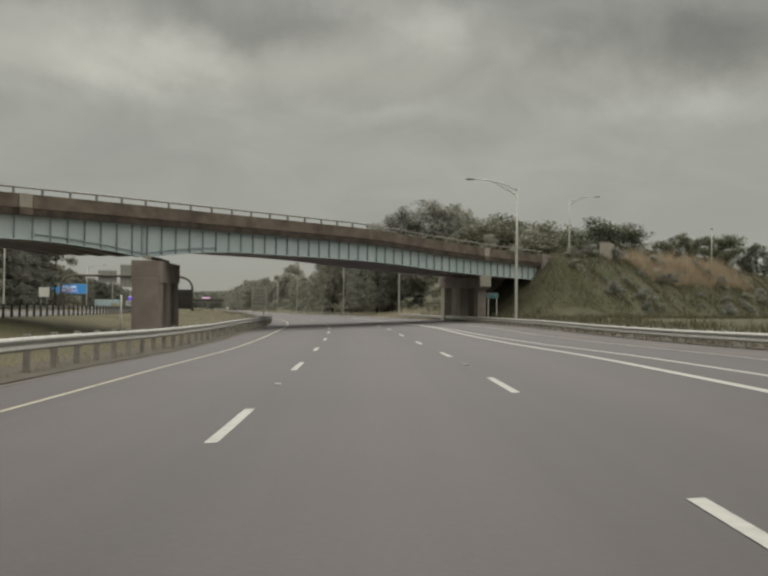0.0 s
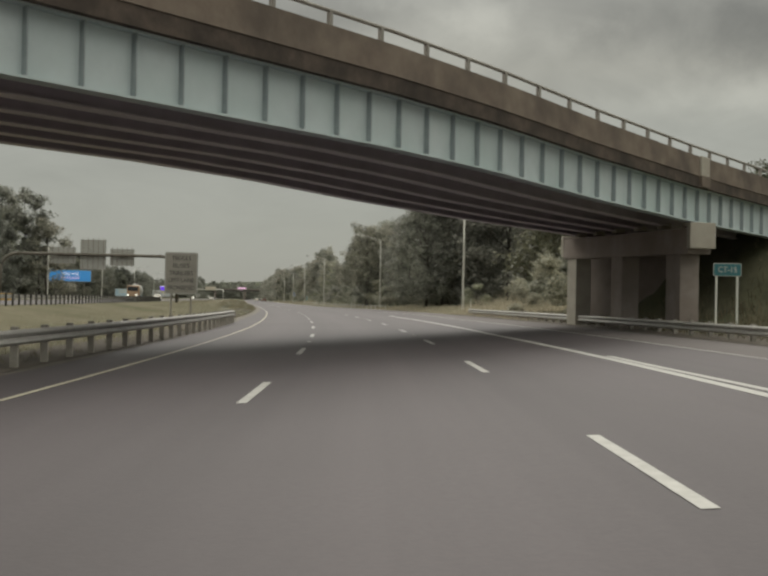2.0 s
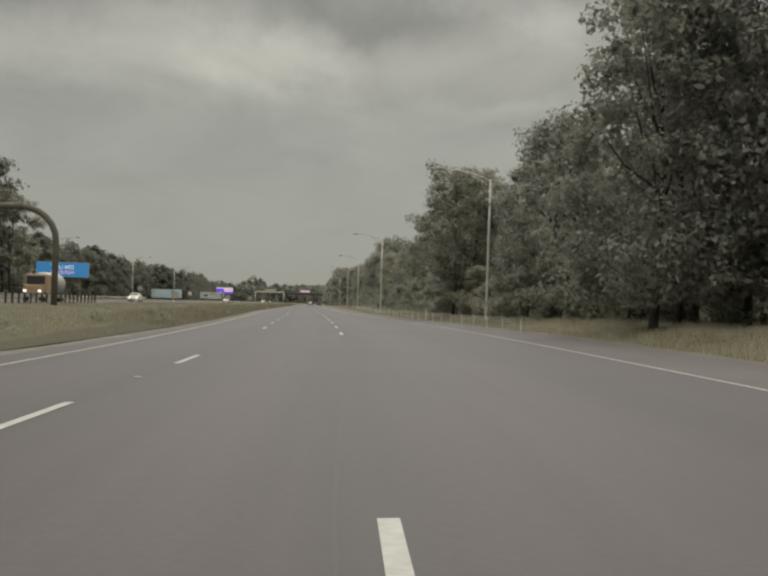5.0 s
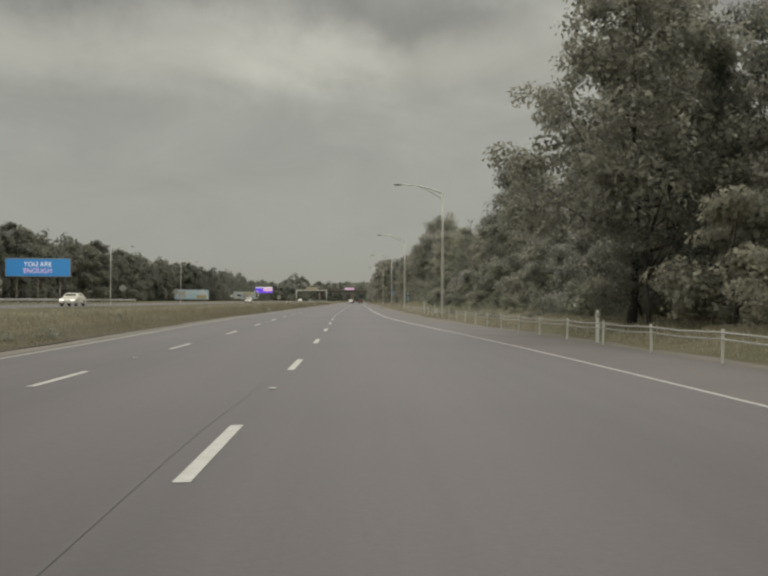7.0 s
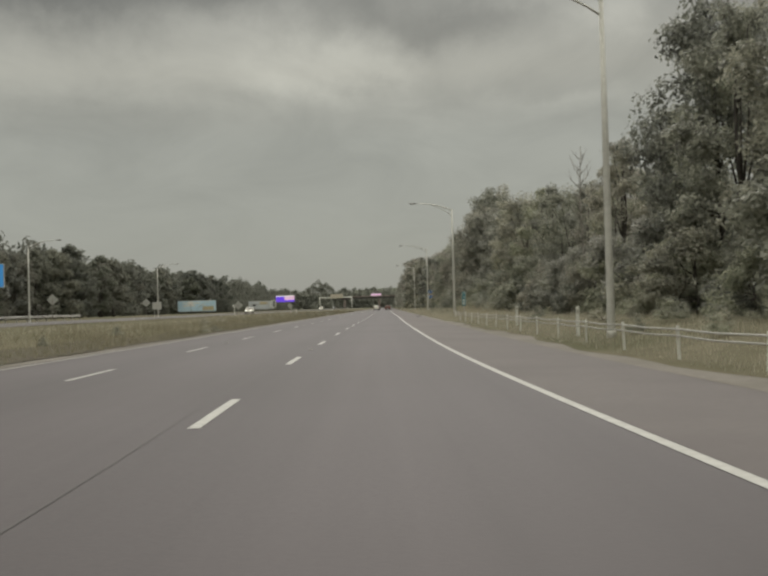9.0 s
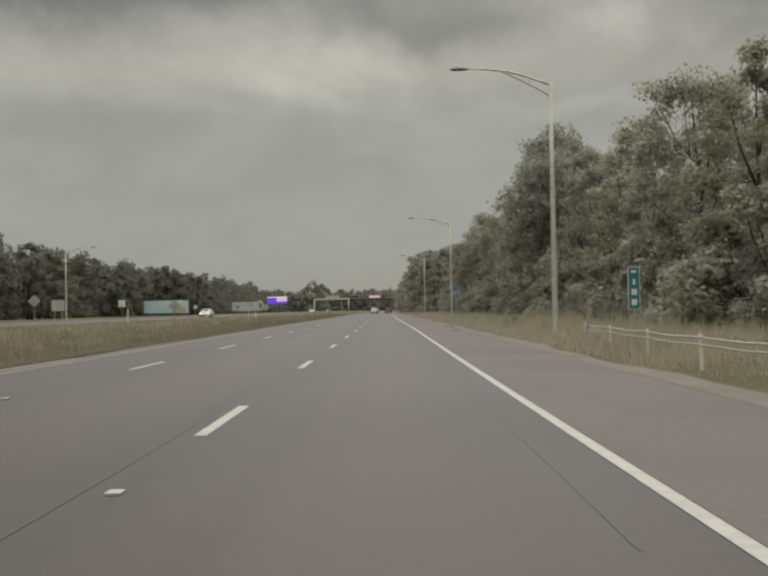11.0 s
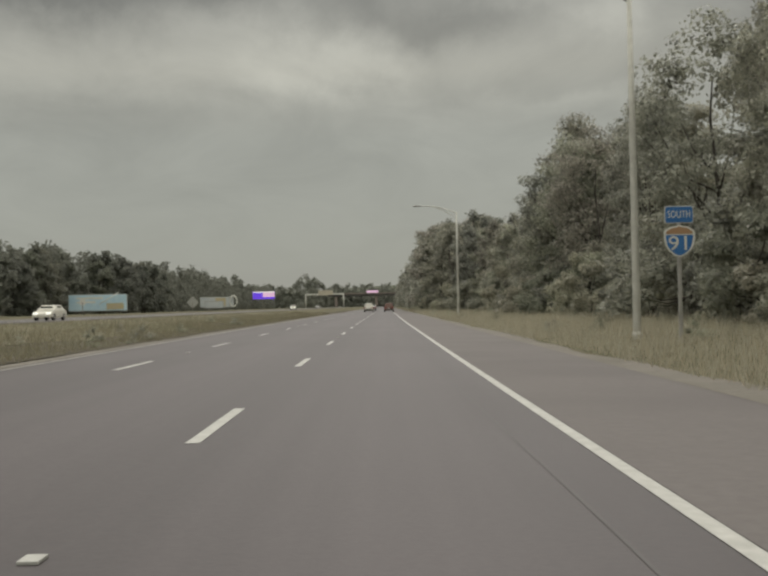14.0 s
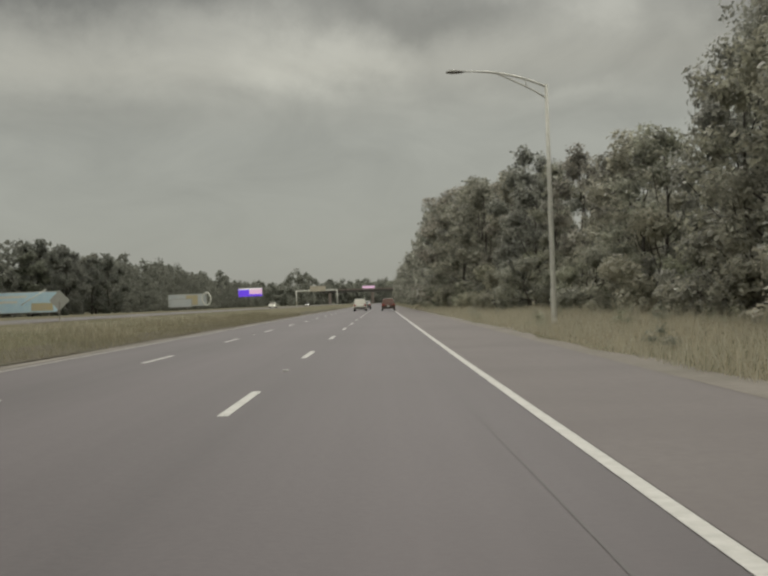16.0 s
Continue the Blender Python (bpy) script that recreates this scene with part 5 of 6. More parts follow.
# ---- overhead sign arch over the opposite carriageway ----
ga = empty("sign_gantry", (-1.8, 224.0, float(ground_z(-1.8, 224))))
tagged(ga, "weathered brown steel arch carrying backs of overhead signs", "sign gantry")
gz = ga.location.z
ARCH = mat("weathered_arch_steel", (0.115, 0.105, 0.09), (0.16, 0.145, 0.12), 1.5, 0.7, 0.2)
bm = bmesh.new()
prof = [(0, -0.4), (0, 5.15)] + [(-2.6 + 2.6 * math.cos(radians(a)), 5.15 + 2.5 * math.sin(radians(a))) for a in range(15, 91, 15)]
left = [(-26.6 - x_, z_) for x_, z_ in prof[::-1]]
tube(bm, [(x_, 0, z_ - gz) for x_, z_ in prof + left], 0.24, 12)
part("arch", bm, ARCH, ga)
for x_ in (-2.65, -23.9):
    bm = bmesh.new(); tube(bm, [(x_ - 0.12, 0, 7.65 - gz), (x_ + 0.12, 0, 7.65 - gz)], 0.31, 12)
    part("flange", bm, ARCH, ga)
for x_, wd, ht, zc in ((-17.4, 3.8, 2.5, 7.5), (-12.9, 3.9, 4.6, 7.7), (-8.5, 3.7, 2.6, 7.35)):
    pn = at(part("sign_panel", panel(wd, ht, 0.06), SIGN_BACK, ga, "pale aluminium back of an overhead sign"), x_, 0.55, zc - gz)
    n = 5
    for i in range(n):
        bm = bmesh.new(); box(bm, (-wd / 2 + wd * (i + 0.5) / n, -0.09, 0), (0.09, 0.10, ht + 0.5))
        part("stiffener", bm, POST_W, pn)
    bm = bmesh.new(); box(bm, (x_, 0.3, 7.65 - gz), (wd * 0.5, 0.35, 0.12)); part("bracket", bm, ARCH, ga)

# ---- billboards ----


def billboard(x0, x1, y, z0, z1, label, face, legs=3, turn=0.0):
    w, h = x1 - x0, z1 - z0
    xm = (x0 + x1) / 2
    root = empty("billboard", (xm, y, float(ground_z(xm, y))))
    root.rotation_euler = (0, 0, radians(turn))
    tagged(root, label, "billboard")
    gz = root.location.z
    bm = bmesh.new(); box(bm, (0, 0.15, (z0 + z1) / 2 - gz), (w, 0.3, h), bevel=0.03)
    fr = part("frame", bm, SIGN_BACK, root)
    f = at(part("face", panel(w - 0.3, h - 0.3, 0.02), face, root), 0, -0.014, (z0 + z1) / 2 - gz)
    for i in range(legs):
        x = -w / 2 + w * (i + 0.5) / legs
        bm = bmesh.new(); box(bm, (x, 0.45, (z1 - gz) / 2 - 0.3), (0.28, 0.28, z1 - gz + 0.2), bevel=0.02)
        part("leg", bm, POST_W, root)
    bm = bmesh.new(); box(bm, (0, -0.35, z0 - gz - 0.1), (w, 0.6, 0.08)); part("catwalk", bm, DARKST, root)
    return root


b1 = billboard(-60.2, -45.6, 442.5, 6.25, 10.4, "bright blue lit billboard with white block lettering", LEDBLUE, 3)
gz = b1.location.z
at(part("lettering", text_mesh("YOU ARE", 1.5, LEDWHITE, 6.2), None, b1), 0.0, -0.035, 9.0 - gz)
at(part("lettering", text_mesh("ENOUGH", 1.5, LEDPINK, 6.2), None, b1), 0.0, -0.035, 7.55 - gz)
ART = mat("faded_blue_poster", (0.44, 0.64, 0.78), (0.60, 0.75, 0.82), 0.35, 0.5)
ARTY = mat("faded_yellow_poster", (0.55, 0.47, 0.28), (0.5, 0.45, 0.33), 0.6, 0.5)
ARTG = mat("faded_grey_poster", (0.575, 0.598, 0.598), (0.483, 0.517, 0.552), 0.4, 0.5)
b2 = billboard(-67.5, -51.7, 697, 1.35, 5.95, "light blue poster billboard with a yellow corner field", ART, 4, 4)
gz = b2.location.z
at(part("poster_field", panel(4.6, 1.7, 0.01), ARTY, b2), 4.6, -0.032, 2.6 - gz)
for i in range(2):
    at(part("text_bar", panel(7.0 - 2 * i, 0.5, 0.01), SIGN_W, b2), -2.2 - i, -0.032, 4.9 - i * 1.1 - gz)
bm = bmesh.new(); tube(bm, [(0.5, -1.4, 3.1 - gz), (5.8, -1.4, 6.3 - gz)], 0.12, 6); part("lamp_arm", bm, SIGN_W, b2)
b3 = billboard(-58.2, -44.4, 845, 1.9, 6.3, "pale grey poster billboard with a round white ring at its end", ARTG, 2)
gz = b3.location.z
at(part("poster_field", panel(4.2, 3.6, 0.01), ARTY, b3), 1.6, -0.032, 4.1 - gz)
at(part("text_bar", panel(3.2, 1.0, 0.01), INK, b3), -3.0, -0.032, 4.0 - gz)
bm = bmesh.new()
tube(bm, [(6.9 + 1.5 * math.cos(a * math.tau / 20), -0.3, 4.4 - gz + 2.2 * math.sin(a * math.tau / 20)) for a in range(21)], 0.28, 8)
part("ring", bm, SIGN_W, b3)
b4 = billboard(-77.5, -61.5, 1165, 7.6, 13.2, "violet and pink lit billboard", LEDPURPLE, 1)
gz = b4.location.z
at(part("lit_field", panel(8.4, 3.4, 0.01), LEDPINK, b4), 3.6, -0.032, 10.9 - gz)
at(part("lit_band", panel(15.2, 0.8, 0.01), LEDWHITE, b4), 0, -0.036, 12.7 - gz)
b5 = billboard(-48.5, -41.5, 800, 1.6, 4.2, "small pale billboard beside the opposite carriageway", ARTG, 2)

# ---- far gantry, far overpass and hill ----
fg = empty("sign_gantry", (-42, 1200, 0.5)); tagged(fg, "distant pale truss gantry with a sign on top", "sign gantry")
bm = bmesh.new(); box(bm, (14.2, 0, 10.2), (29, 0.9, 1.0), bevel=0.1); part("beam", bm, SIGN_W, fg)
for x in (0, 28.4):
    bm = bmesh.new(); tube(bm, [(x, 0, -0.6), (x, 0, 10.7)], 0.4, 8); part("leg", bm, SIGN_W, fg)
bm = bmesh.new(); box(bm, (15, -0.6, 11.3), (11, 0.3, 3.6), bevel=0.05); part("sign_panel", bm, mat("tan_sign", (0.56, 0.51, 0.41), (0.48, 0.44, 0.36), 0.5, 0.6), fg)
fb = empty("overpass_bridge", (14, 1345, 0)); tagged(fb, "distant dark overpass crossing the highway", "bridge")
bm = bmesh.new(); box(bm, (28, 0, 11.0), (150, 9, 1.9), bevel=0.1); part("girder", bm, DARKST, fb)
bm = bmesh.new(); box(bm, (28, -4.6, 12.4), (150, 0.4, 1.0), bevel=0.05); part("parapet", bm, CONC, fb)
for x in (-4.5, -40, 32, 70):
    bm = bmesh.new(); box(bm, (x, 0, 4.9), (2.2, 8, 10.4), bevel=0.1); part("pier", bm, CONC, fb)
fl = billboard(0.8, 11.5, 1353, 12.7, 15.2, "distant lit pink and white billboard above the far overpass", LEDPINK, 1)
hill = grid("hill", list(range(1700, 3000, 50)), list(range(-1500, 1501, 50)), lambda y, u: u, lambda x, y: -6 + (36 + 7 * np.sin(x * 0.006 + 1) + 5 * np.sin(x * 0.021) + 2.2 * np.sin(x * 0.09) + 1.3 * np.sin(x * 0.23)) * sstep(1700, 2350, y) + 1.5 * np.sin(x * 0.5 + y * 0.3), mat("distant_forest", (0.055, 0.062, 0.042), (0.085, 0.09, 0.06), 0.02, 0.9, spec=0.1))
tagged(part("backdrop", hill), "low hazy wooded hill on the horizon", "hill", kind="structure")

# ---- vehicles ----


def car(x, y, turn, paint, label, suv=False, lights=False):
    """A car facing +y; turn in degrees."""
    z = OPP_Z if x < 0 else float(road_z(x, y))
    root = empty("car", (x, y, z)); root.rotation_euler = (0, 0, radians(turn))
    tagged(root, label, "car")
    L, Wd, H = (4.7, 1.88, 1.72) if suv else (4.75, 1.82, 1.46)
    side = [(-L / 2, 0.42), (-L / 2, 0.80), (-L / 2 + 0.12, 0.98), (L / 2 - 1.25, 0.96), (L / 2 - 0.25, 0.78), (L / 2, 0.62), (L / 2, 0.32), (-L / 2 + 0.1, 0.28)]
    top = [(-L / 2 + 0.18, 0.97), (-L / 2 + (0.42 if suv else 0.95), H - 0.06), (-L / 2 + (0.9 if suv else 1.35), H), (0.35, H - 0.02), (1.25, 0.97)]
    def loft(pts, w0, w1, zlo, zhi):
        b = bmesh.new(); rings = []
        for sx in (-1, 1):
            rings.append([b.verts.new((sx * (w0 + (w1 - w0) * max(0, min(1, (pz - zlo) / (zhi - zlo)))) / 2, py, pz)) for py, pz in pts])
        b.faces.new(rings[0]); b.faces.new(rings[1][::-1])
        n = len(pts)
        for i in range(n):
            b.faces.new((rings[0][i], rings[1][i], rings[1][(i + 1) % n], rings[0][(i + 1) % n]))
        bmesh.ops.recalc_face_normals(b, faces=b.faces)
        bmesh.ops.bevel(b, geom=list(b.edges), offset=0.045, segments=2, affect="EDGES")
        return b
    body = part("body", loft(side, Wd, Wd - 0.05, 0.3, 1.0), paint, root)
    cabin = part("cabin", loft(top, Wd - 0.1, Wd - 0.5, 0.95, H), paint, root)
    part("window", outline(bmesh.new(), [(-0.62, 1.0), (0.62, 1.0), (0.52, H - 0.16), (-0.52, H - 0.16)], 0.02), GLASS, cabin, "dark rear window").matrix_local = pose(0, -L / 2 + (0.26 if suv else 0.52), 0, -9 if suv else 0, 0, 0)
    part("window", outline(bmesh.new(), [(-0.68, 1.0), (0.68, 1.0), (0.54, H - 0.14), (-0.54, H - 0.14)], 0.02), GLASS, cabin, "dark windscreen").matrix_local = pose(0, 0.86, 0.02, 0, 0, 0)
    for sx in (-1, 1):
        b = bmesh.new(); outline(b, [(-0.95, 1.0), (0.95, 1.0), (0.35, H - 0.14), (-0.75, H - 0.14)], 0.02)
        ob = part("window", b, GLASS, cabin); ob.matrix_local = Matrix.Translation((sx * (Wd / 2 - 0.16), -0.25, 0)) @ Matrix.Rotation(radians(90), 4, "Z")
        for wy in (-L / 2 + 0.9, L / 2 - 0.95):
            b = bmesh.new(); tube(b, [(sx * (Wd / 2 - 0.22), wy, 0.33), (sx * (Wd / 2 + 0.0), wy, 0.33)], 0.33, 16)
            wh = part("tyre", b, RUBBER, root)
            b = bmesh.new(); tube(b, [(sx * (Wd / 2 - 0.02), wy, 0.33), (sx * (Wd / 2 + 0.012), wy, 0.33)], 0.2, 12)
            part("rim", b, STEEL, wh)
        b = bmesh.new(); box(b, (sx * (Wd / 2 - 0.22), -L / 2 - 0.005, 0.84), (0.34, 0.06, 0.2), bevel=0.02); part("tail_lamp", b, TAIL, root)
        b = bmesh.new(); box(b, (sx * (Wd / 2 - 0.3), L / 2 - 0.06, 0.68), (0.4, 0.12, 0.15), bevel=0.02); part("headlamp", b, HEADLAMP if lights else GLASS, root)
    b = bmesh.new(); box(b, (0, -L / 2 - 0.02, 0.45), (Wd - 0.2, 0.08, 0.22), bevel=0.03); part("bumper", b, DARKST if suv else paint, root)
    b = bmesh.new(); box(b, (0, -L / 2 - 0.03, 0.66), (0.32, 0.02, 0.16)); part("plate", b, SIGN_W, root)
    return root


CARW = mat("white_car_paint", (0.713, 0.690, 0.621), (0.667, 0.644, 0.575), 1.0, 0.25)
CARR = mat("dark_red_car_paint", (0.17, 0.09, 0.07), (0.14, 0.075, 0.06), 1.0, 0.25)
CARG = mat("grey_car_paint", (0.20, 0.20, 0.19), (0.17, 0.17, 0.165), 1.0, 0.25, 0.3)
car(15.3, 622, 0, CARW, "white estate car driving ahead in the middle lane", True)
car(19.3, 618, 0, CARR, "dark red estate car driving ahead in the outer lane", True)
car(15.6, 650, 0, CARG, "dark grey saloon far ahead in the middle lane")
car(19.0, 770, 0, CARG, "dark grey estate car far ahead in the outer lane", True)
car(-12.9, 325, 180, CARW, "silver saloon coming along the opposite carriageway with its lamps lit", False, True)
car(-13.2, 512, 180, CARW, "white saloon coming along the opposite carriageway with its lamps lit", False, True)
car(-13.4, 774, 180, CARW, "white estate car coming along the opposite carriageway with its lamps lit", True, True)
car(-17.0, 960, 180, CARG, "grey saloon far off on the opposite carriageway with its lamps lit", False, True)
# tipper lorry
tr = empty("lorry", (-12.0, 262, OPP_Z)); tr.rotation_euler = (0, 0, radians(180))
tagged(tr, "lorry with an orange cab and a rounded grey load body", "lorry")
ORG = mat("orange_cab_paint", (0.40, 0.27, 0.17), (0.36, 0.25, 0.16), 1.0, 0.35)
bm = bmesh.new(); box(bm, (0, 3.0, 1.75), (2.3, 1.9, 2.3), bevel=0.2); cab = part("cab", bm, ORG, tr)
bm = bmesh.new(); box(bm, (0, 3.96, 2.25), (1.9, 0.04, 0.85), bevel=0.015); part("windscreen", bm, GLASS, cab)
bm = bmesh.new(); box(bm, (0, 4.6, 1.15), (1.9, 1.4, 1.1), bevel=0.18); part("bonnet", bm, ORG, tr)
bm = bmesh.new(); box(bm, (0, -1.3, 0.85), (1.0, 6.4, 0.3)); part("chassis", bm, DARKST, tr)
bm = bmesh.new(); tube(bm, [(0, 1.7, 2.0), (0, 1.4, 2.0), (0, -4.2, 2.0), (0, -4.5, 2.0)], [0.9, 1.15, 1.15, 0.9], 16); part("load_body", bm, SIGN_BACK, tr)
for sx in (-1, 1):
    bm = bmesh.new(); box(bm, (sx * 0.75, 5.31, 1.1), (0.3, 0.08, 0.24), bevel=0.02); part("headlamp", bm, HEADLAMP, tr)
    for wy in (4.1, -2.2, -3.4):
        bm = bmesh.new(); tube(bm, [(sx * 0.75, wy, 0.5), (sx * 1.12, wy, 0.5)], 0.5, 16); part("tyre", bm, RUBBER, tr)
# crash cushion drums
dr = None
YEL = mat("faded_yellow_drum", (0.55, 0.36, 0.10), (0.45, 0.30, 0.09), 3.0, 0.6)
for i in range(6):
    x, y = -24.0 + 0.95 * (i % 3), 200 + 1.1 * (i // 3)
    if dr is None:
        dr = empty("crash_drum", (x, y, float(ground_z(x, y))))
        tagged(dr, "faded yellow plastic crash cushion drum with dark lid", "crash drum", "crash cushion drums")
        bm = bmesh.new(); tube(bm, [(0, 0, -0.1), (0, 0, 0.1), (0, 0, 0.95)], [0.44, 0.46, 0.42], 14); part("drum", bm, YEL, dr)
        bm = bmesh.new(); tube(bm, [(0, 0, 0.95), (0, 0, 1.0), (0, 0, 1.05)], [0.45, 0.45, 0.3], 14); part("lid", bm, DARKST, dr)
    else:
        copy_thing(dr, pose(x, y, float(ground_z(x, y))))

# ---- small roadside pieces ----
dl = None
for x, y in ((26.0, 84.5), (31.2, 160.5), (26.3, 300), (26.4, 318), (2.0, 454.5), (3.1, 452.6), (-1.3, 407.4), (27.15, 238.7)):
    if dl is None:
        dl = empty("delineator", (x, y, float(ground_z(x, y))))
        tagged(dl, "slim white delineator post with a reflector", "delineator", "delineators")
        bm = bmesh.new(); box(bm, (0, 0, 0.42), (0.115, 0.04, 1.2), bevel=0.01); part("post", bm, SIGN_W, dl)
        bm = bmesh.new(); box(bm, (0, -0.028, 0.86), (0.06, 0.015, 0.15), bevel=0.004); part("reflector", bm, CONC_L, dl)
    else:
        copy_thing(dl, pose(x, y, float(ground_z(x, y))))
lp = empty("marker_post", (25.6, 358.5, float(ground_z(25.6, 358.5)))); lp.rotation_euler = (0.0, radians(9), 0)
tagged(lp, "leaning pale square marker post at the end of the cable barrier", "post")
bm = bmesh.new(); box(bm, (0, 0, 0.5), (0.09, 0.09, 1.4), bevel=0.012); part("shaft", bm, CONC_L, lp)
bm = bmesh.new(); box(bm, (0, 0, 1.2), (0.11, 0.11, 0.05), bevel=0.01); part("cap", bm, STEEL, lp)
dp = empty("drain_pipe", (-4.9, 67.4, -0.3)); tagged(dp, "white drain pipe beside a bridge pier", "pipe")
bm = bmesh.new(); tube(bm, [(0, 0, -0.2), (0, 0, 2.3)], 0.06, 8); part("pipe", bm, SIGN_W, dp)
bm = bmesh.new(); tube(bm, [(0, 0, 1.2), (0, 0, 1.3)], 0.08, 8); part("clamp", bm, STEEL, dp)
# torn strips of tyre rubber on the shoulder
for x, y, L, turn in ((23.2, 386.0, 0.9, 75), (23.5, 397.6, 1.2, 60), (23.9, 399.0, 0.5, 110)):
    ts = empty("tyre_scrap", (x, y, float(road_z(x, y)) + 0.004)); ts.rotation_euler = (0, 0, radians(turn))
    tagged(ts, "curled black strip of torn tyre rubber lying on the shoulder", "tyre scrap", "tyre scraps")
    bm = bmesh.new()
    sweep(bm, [(L * (u - 0.5), 0.08 * math.sin(u * 5), 0.005 + 0.025 * math.sin(u * 7) ** 2) for u in np.linspace(0, 1, 12)], [(-0.045, 0), (0.045, 0.01), (0.042, 0.02), (-0.04, 0.012)], close=True)
    part("strip", bm, RUBBER, ts)
# block pillar and broken wall on the bank
bp_ = lambda s, d: (BQ[0] + BU[0] * s + BN[0] * d, BQ[1] + BU[1] * s + BN[1] * d)
px_, py_ = bp_(26.7, 0.3)
pl = empty("concrete_pillar", (px_, py_, float(ground_z(px_, py_)))); pl.rotation_euler = (0, 0, radians(BANG))
tagged(pl, "pale block-shaped concrete end pillar standing on the bank", "pillar")
bm = bmesh.new(); box(bm, (0, 0, 0.9), (1.6, 1.1, 2.2), bevel=0.06); part("block", bm, CONC_L, pl)
bm = bmesh.new(); box(bm, (-0.12, 0.02, 2.02), (1.3, 1.0, 0.22), m=Matrix.Rotation(0.05, 3, "Y"), bevel=0.06); part("cap", bm, CONC, pl)
rw = random.Random(8)
wl_ = empty("broken_wall", (*bp_(14.6, 0.2), 6.1)); wl_.rotation_euler = (0, 0, radians(BANG))
tagged(wl_, "low broken concrete wall overgrown with creeper on the bank", "wall")
x = 0.0
while x < 11.5:
    w = rw.uniform(1.2, 2.2); h = rw.uniform(0.8, 1.5)
    bm = bmesh.new(); box(bm, (x + w / 2, 0, h / 2 - 0.3), (w - 0.06, 0.5, h + 0.5), m=Matrix.Rotation(rw.uniform(-.05, .05), 3, "Y"), bevel=0.05)
    part("block", bm, CONC, wl_); x += w
# slim lamp post on the far ramp
lf = empty("lamp_post", (72, 140, float(ground_z(72, 140)))); tagged(lf, "slim pale lamp post beyond the bank", "lamp post")
hh = 13.5 - lf.location.z
bm = bmesh.new(); tube(bm, [(0, 0, -0.3), (0, 0, hh)], [0.11, 0.07], 8); part("pole", bm, POLE, lf)
bm = bmesh.new(); box(bm, (0, 0, hh), (0.3, 0.3, 0.15), bevel=0.03); part("lamp_head", bm, SIGN_BACK, lf)

# ---- grass and growth ----


def blades(name, label, n, seed, spot, height, width, material):
    """Single bent blades of grass; spot gives n places."""
    rg = np.random.RandomState(seed)
    x, y = spot(rg, n)
    z = ground_z(x, y) - 0.02
    patch = 0.5 + 0.22 * np.sin(x * 0.9 + y * 0.37) + 0.18 * np.sin(x * 1.7 - y * 0.83 + 1) + 0.14 * np.sin(y * 1.9 + x * 0.6)
    h = height * rg.uniform(0.3, 1.0, n) ** 1.3 * (0.28 + 1.4 * np.clip(patch, 0, 1))
    a, b = rg.uniform(0, math.tau, n), rg.uniform(0, math.tau, n)
    dx, dy = np.cos(a) * width / 2, np.sin(a) * width / 2
    lean = h * rg.uniform(0.1, 0.75, n)
    lx, ly = np.cos(b) * lean, np.sin(b) * lean
    v = np.stack([np.stack([x - dx, y - dy, z], 1), np.stack([x + dx, y + dy, z], 1), np.stack([x + lx, y + ly, z + h], 1)], 1).reshape(-1, 3)
    me = bpy.data.meshes.new(name)
    me.vertices.add(3 * n); me.vertices.foreach_set("co", v.ravel())
    me.loops.add(3 * n); me.loops.foreach_set("vertex_index", np.arange(3 * n))
    me.polygons.add(n); me.polygons.foreach_set("loop_start", np.arange(0, 3 * n, 3)); me.polygons.foreach_set("loop_total", np.full(n, 3))
    me.materials.append(material); me.update(calc_edges=True)
    return tagged(new(name, me), label, "grass", kind="stuff")


def verge(y0, y1, o0, o1, power=1.0):
    def f(rg, n):
        y = rg.uniform(y0, y1, n)
        return MX(y) + EX(y) + SHW + o0 + (o1 - o0) * rg.rand(n) ** power, y
    return f


def median(y0, y1, o0, o1, power=1.0):
    def f(rg, n):
        y = rg.uniform(y0, y1, n)
        return MX(y) - LX(y) - o0 - (o1 - o0) * rg.rand(n) ** power, y
    return f


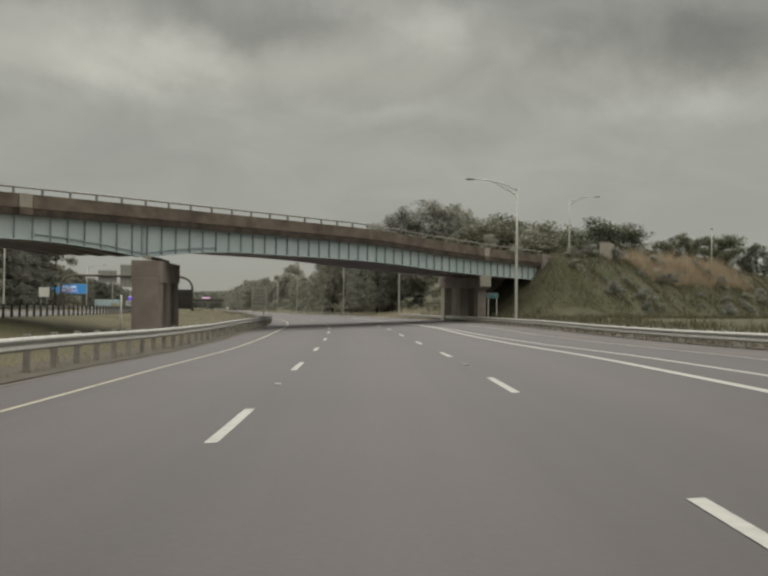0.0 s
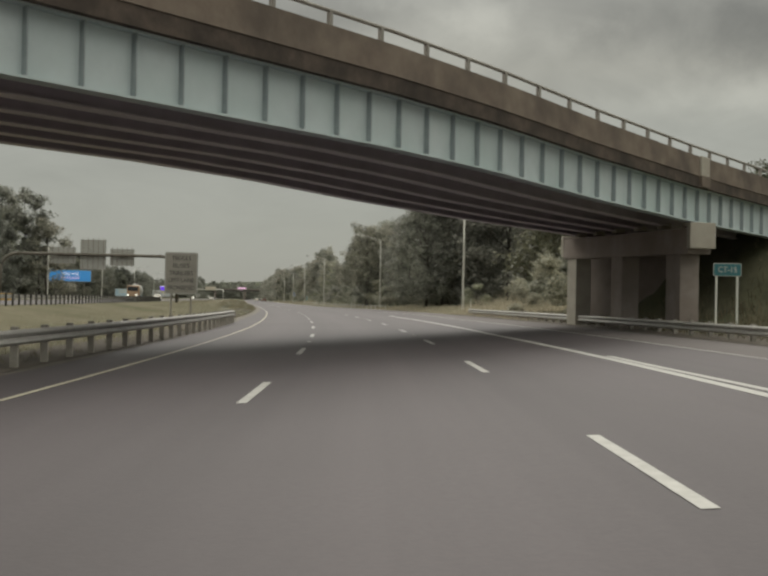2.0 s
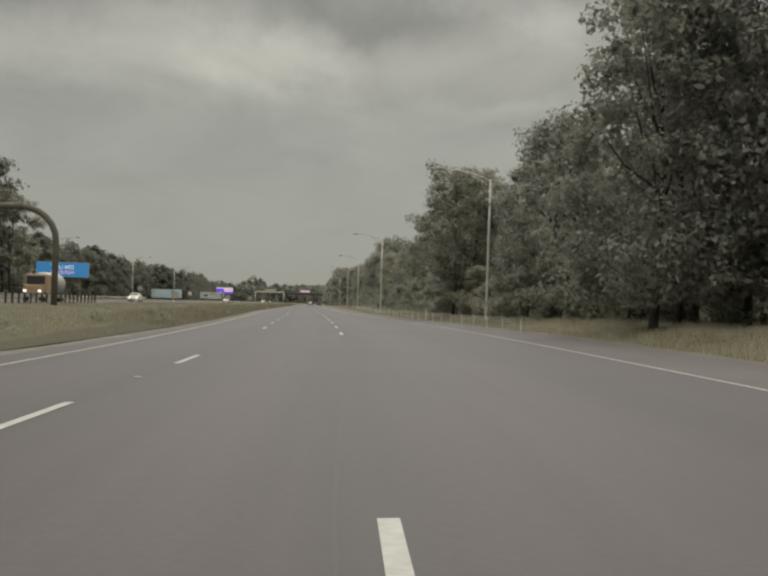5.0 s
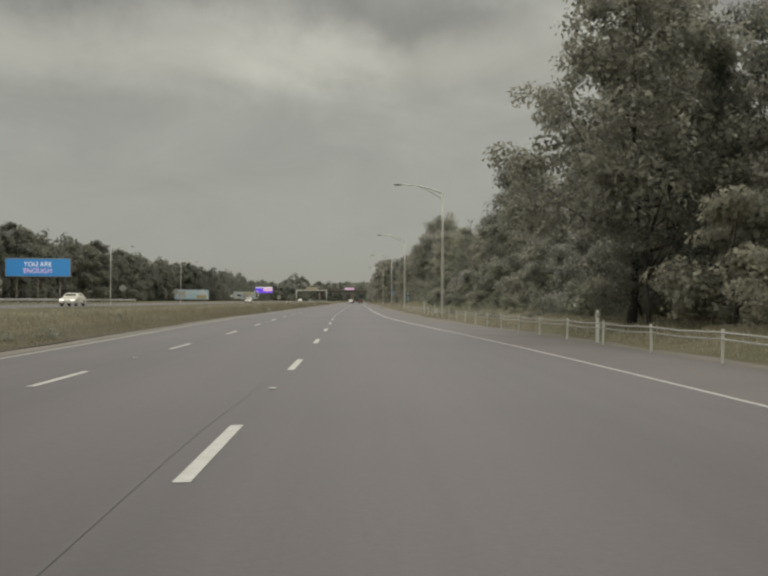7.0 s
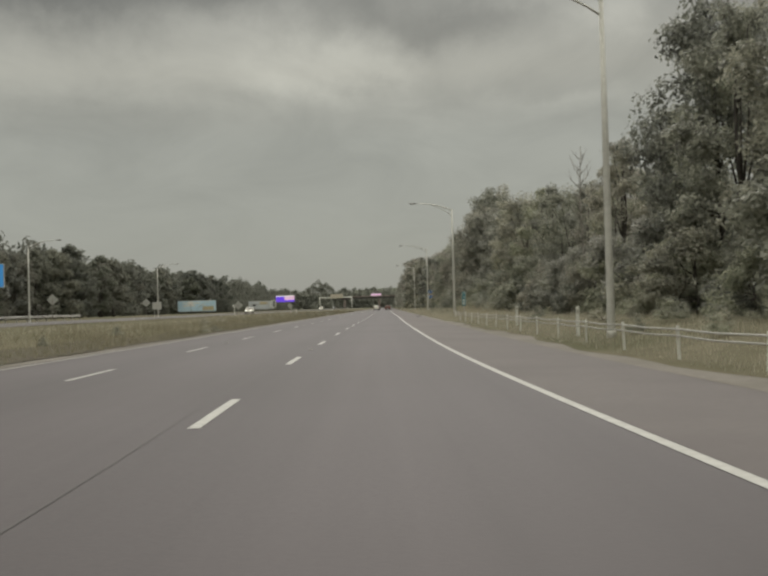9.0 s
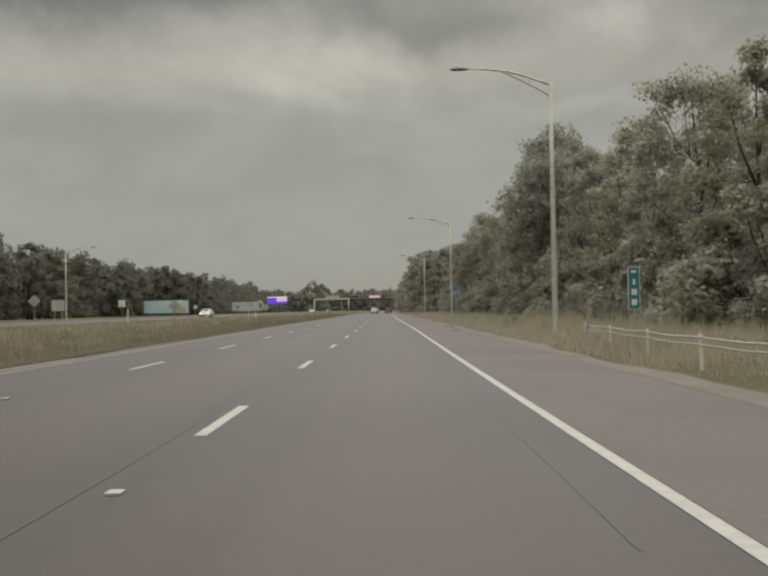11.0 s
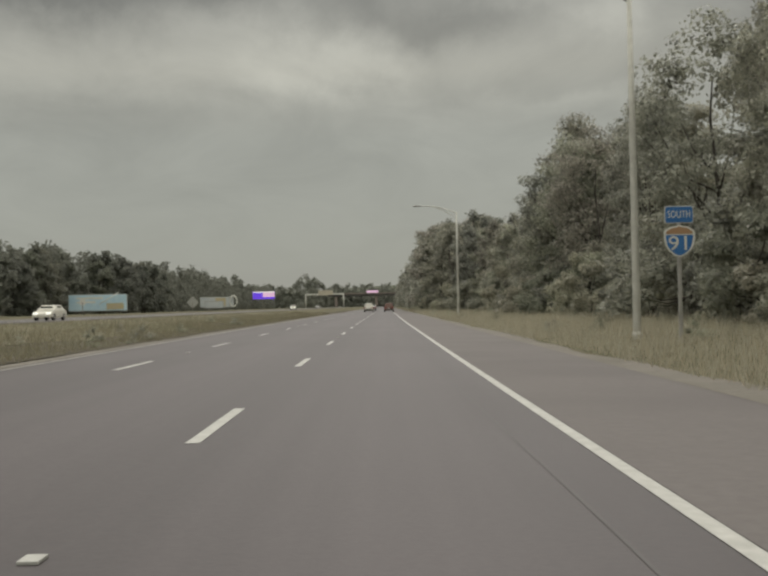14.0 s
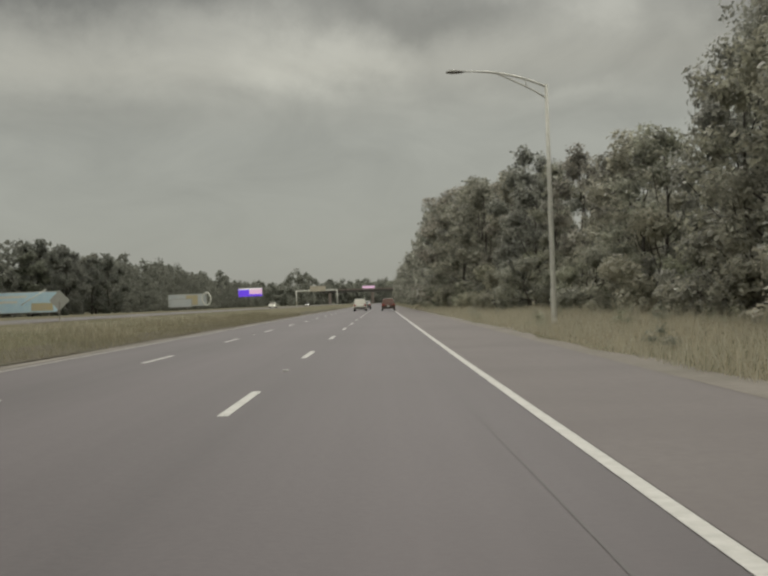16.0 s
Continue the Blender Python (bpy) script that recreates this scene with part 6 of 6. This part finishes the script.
blades("tall_grass", "tall straw and green grass beside the shoulder", 80000, 1, verge(345, 640, 0.35, 9.0, 1.1), 0.56, 0.022, TUFT)
blades("tall_grass", "tall dry straw grass beside the shoulder", 40000, 2, verge(345, 640, 0.45, 7.0, 1.1), 0.58, 0.018, STRAW)
blades("verge_grass", "short rough grass along the shoulder", 45000, 3, verge(150, 350, 0.7, 9.0), 0.30, 0.024, TUFT)
blades("verge_grass", "dry brown grass beside the merging lane", 24000, 4, verge(120, 215, 0.2, 9.0), 0.36, 0.03, STRAW)
blades("reeds", "tall dry straw reeds below the approach bank", 5000, 15, lambda rg, n: (27.5 + 6.5 * rg.rand(n), 128 + 24 * rg.rand(n)), 1.3, 0.03, STRAW)
blades("reeds", "tall pale seed-headed reeds by the lamp", 3200, 5, verge(358, 395, 3.6, 9.0), 1.25, 0.022, STRAW)
blades("reeds", "pale dry stalks standing before the wood", 700, 25, lambda rg, n: (30.8 + 2.4 * rg.rand(n), 409 + 6 * rg.rand(n)), 1.5, 0.03, STRAW)
blades("median_grass", "rough median grass", 60000, 6, median(-20, 560, 0.4, 13.0, 1.3), 0.22, 0.026, MEDB)
blades("median_grass", "rank brown and green grass along the median edge", 55000, 16, median(200, 600, 0.7, 6.0, 1.2), 0.46, 0.024, MEDB)
blades("median_grass", "dry tufts along the edge of the median", 16000, 7, median(60, 560, 2.6, 9.0), 0.42, 0.022, TUFT)


def bank(rg, n, s0=15, s1=75, d0=0.5, d1=12):
    s, d = rg.uniform(s0, s1, n), d0 + (d1 - d0) * rg.rand(n)
    return BQ[0] + BU[0] * s + BN[0] * d, BQ[1] + BU[1] * s + BN[1] * d


BANKW = mat("bank_weeds", (0.090, 0.087, 0.057), (0.225, 0.197, 0.133), island=True, rough=0.9, spec=0.1)
blades("bank_grass", "mixed weeds and grass on the bank", 42000, 8, lambda rg, n: bank(rg, n, 4, 80, -1, 13), 0.6, 0.06, BANKW)
blades("dry_reeds", "tall dry straw reeds on top of the bank", 9000, 9, lambda rg, n: bank(rg, n, 31, 66, -1.0, 4.5), 2.1, 0.045, REED)
blades("verge_grass", "dry weeds behind the guardrail", 16000, 10, lambda rg, n: (lambda y: (MX(y) + 14.1 + 5 * rg.rand(n), y))(rg.uniform(-10, 128, n)), 0.55, 0.045, BANKW)
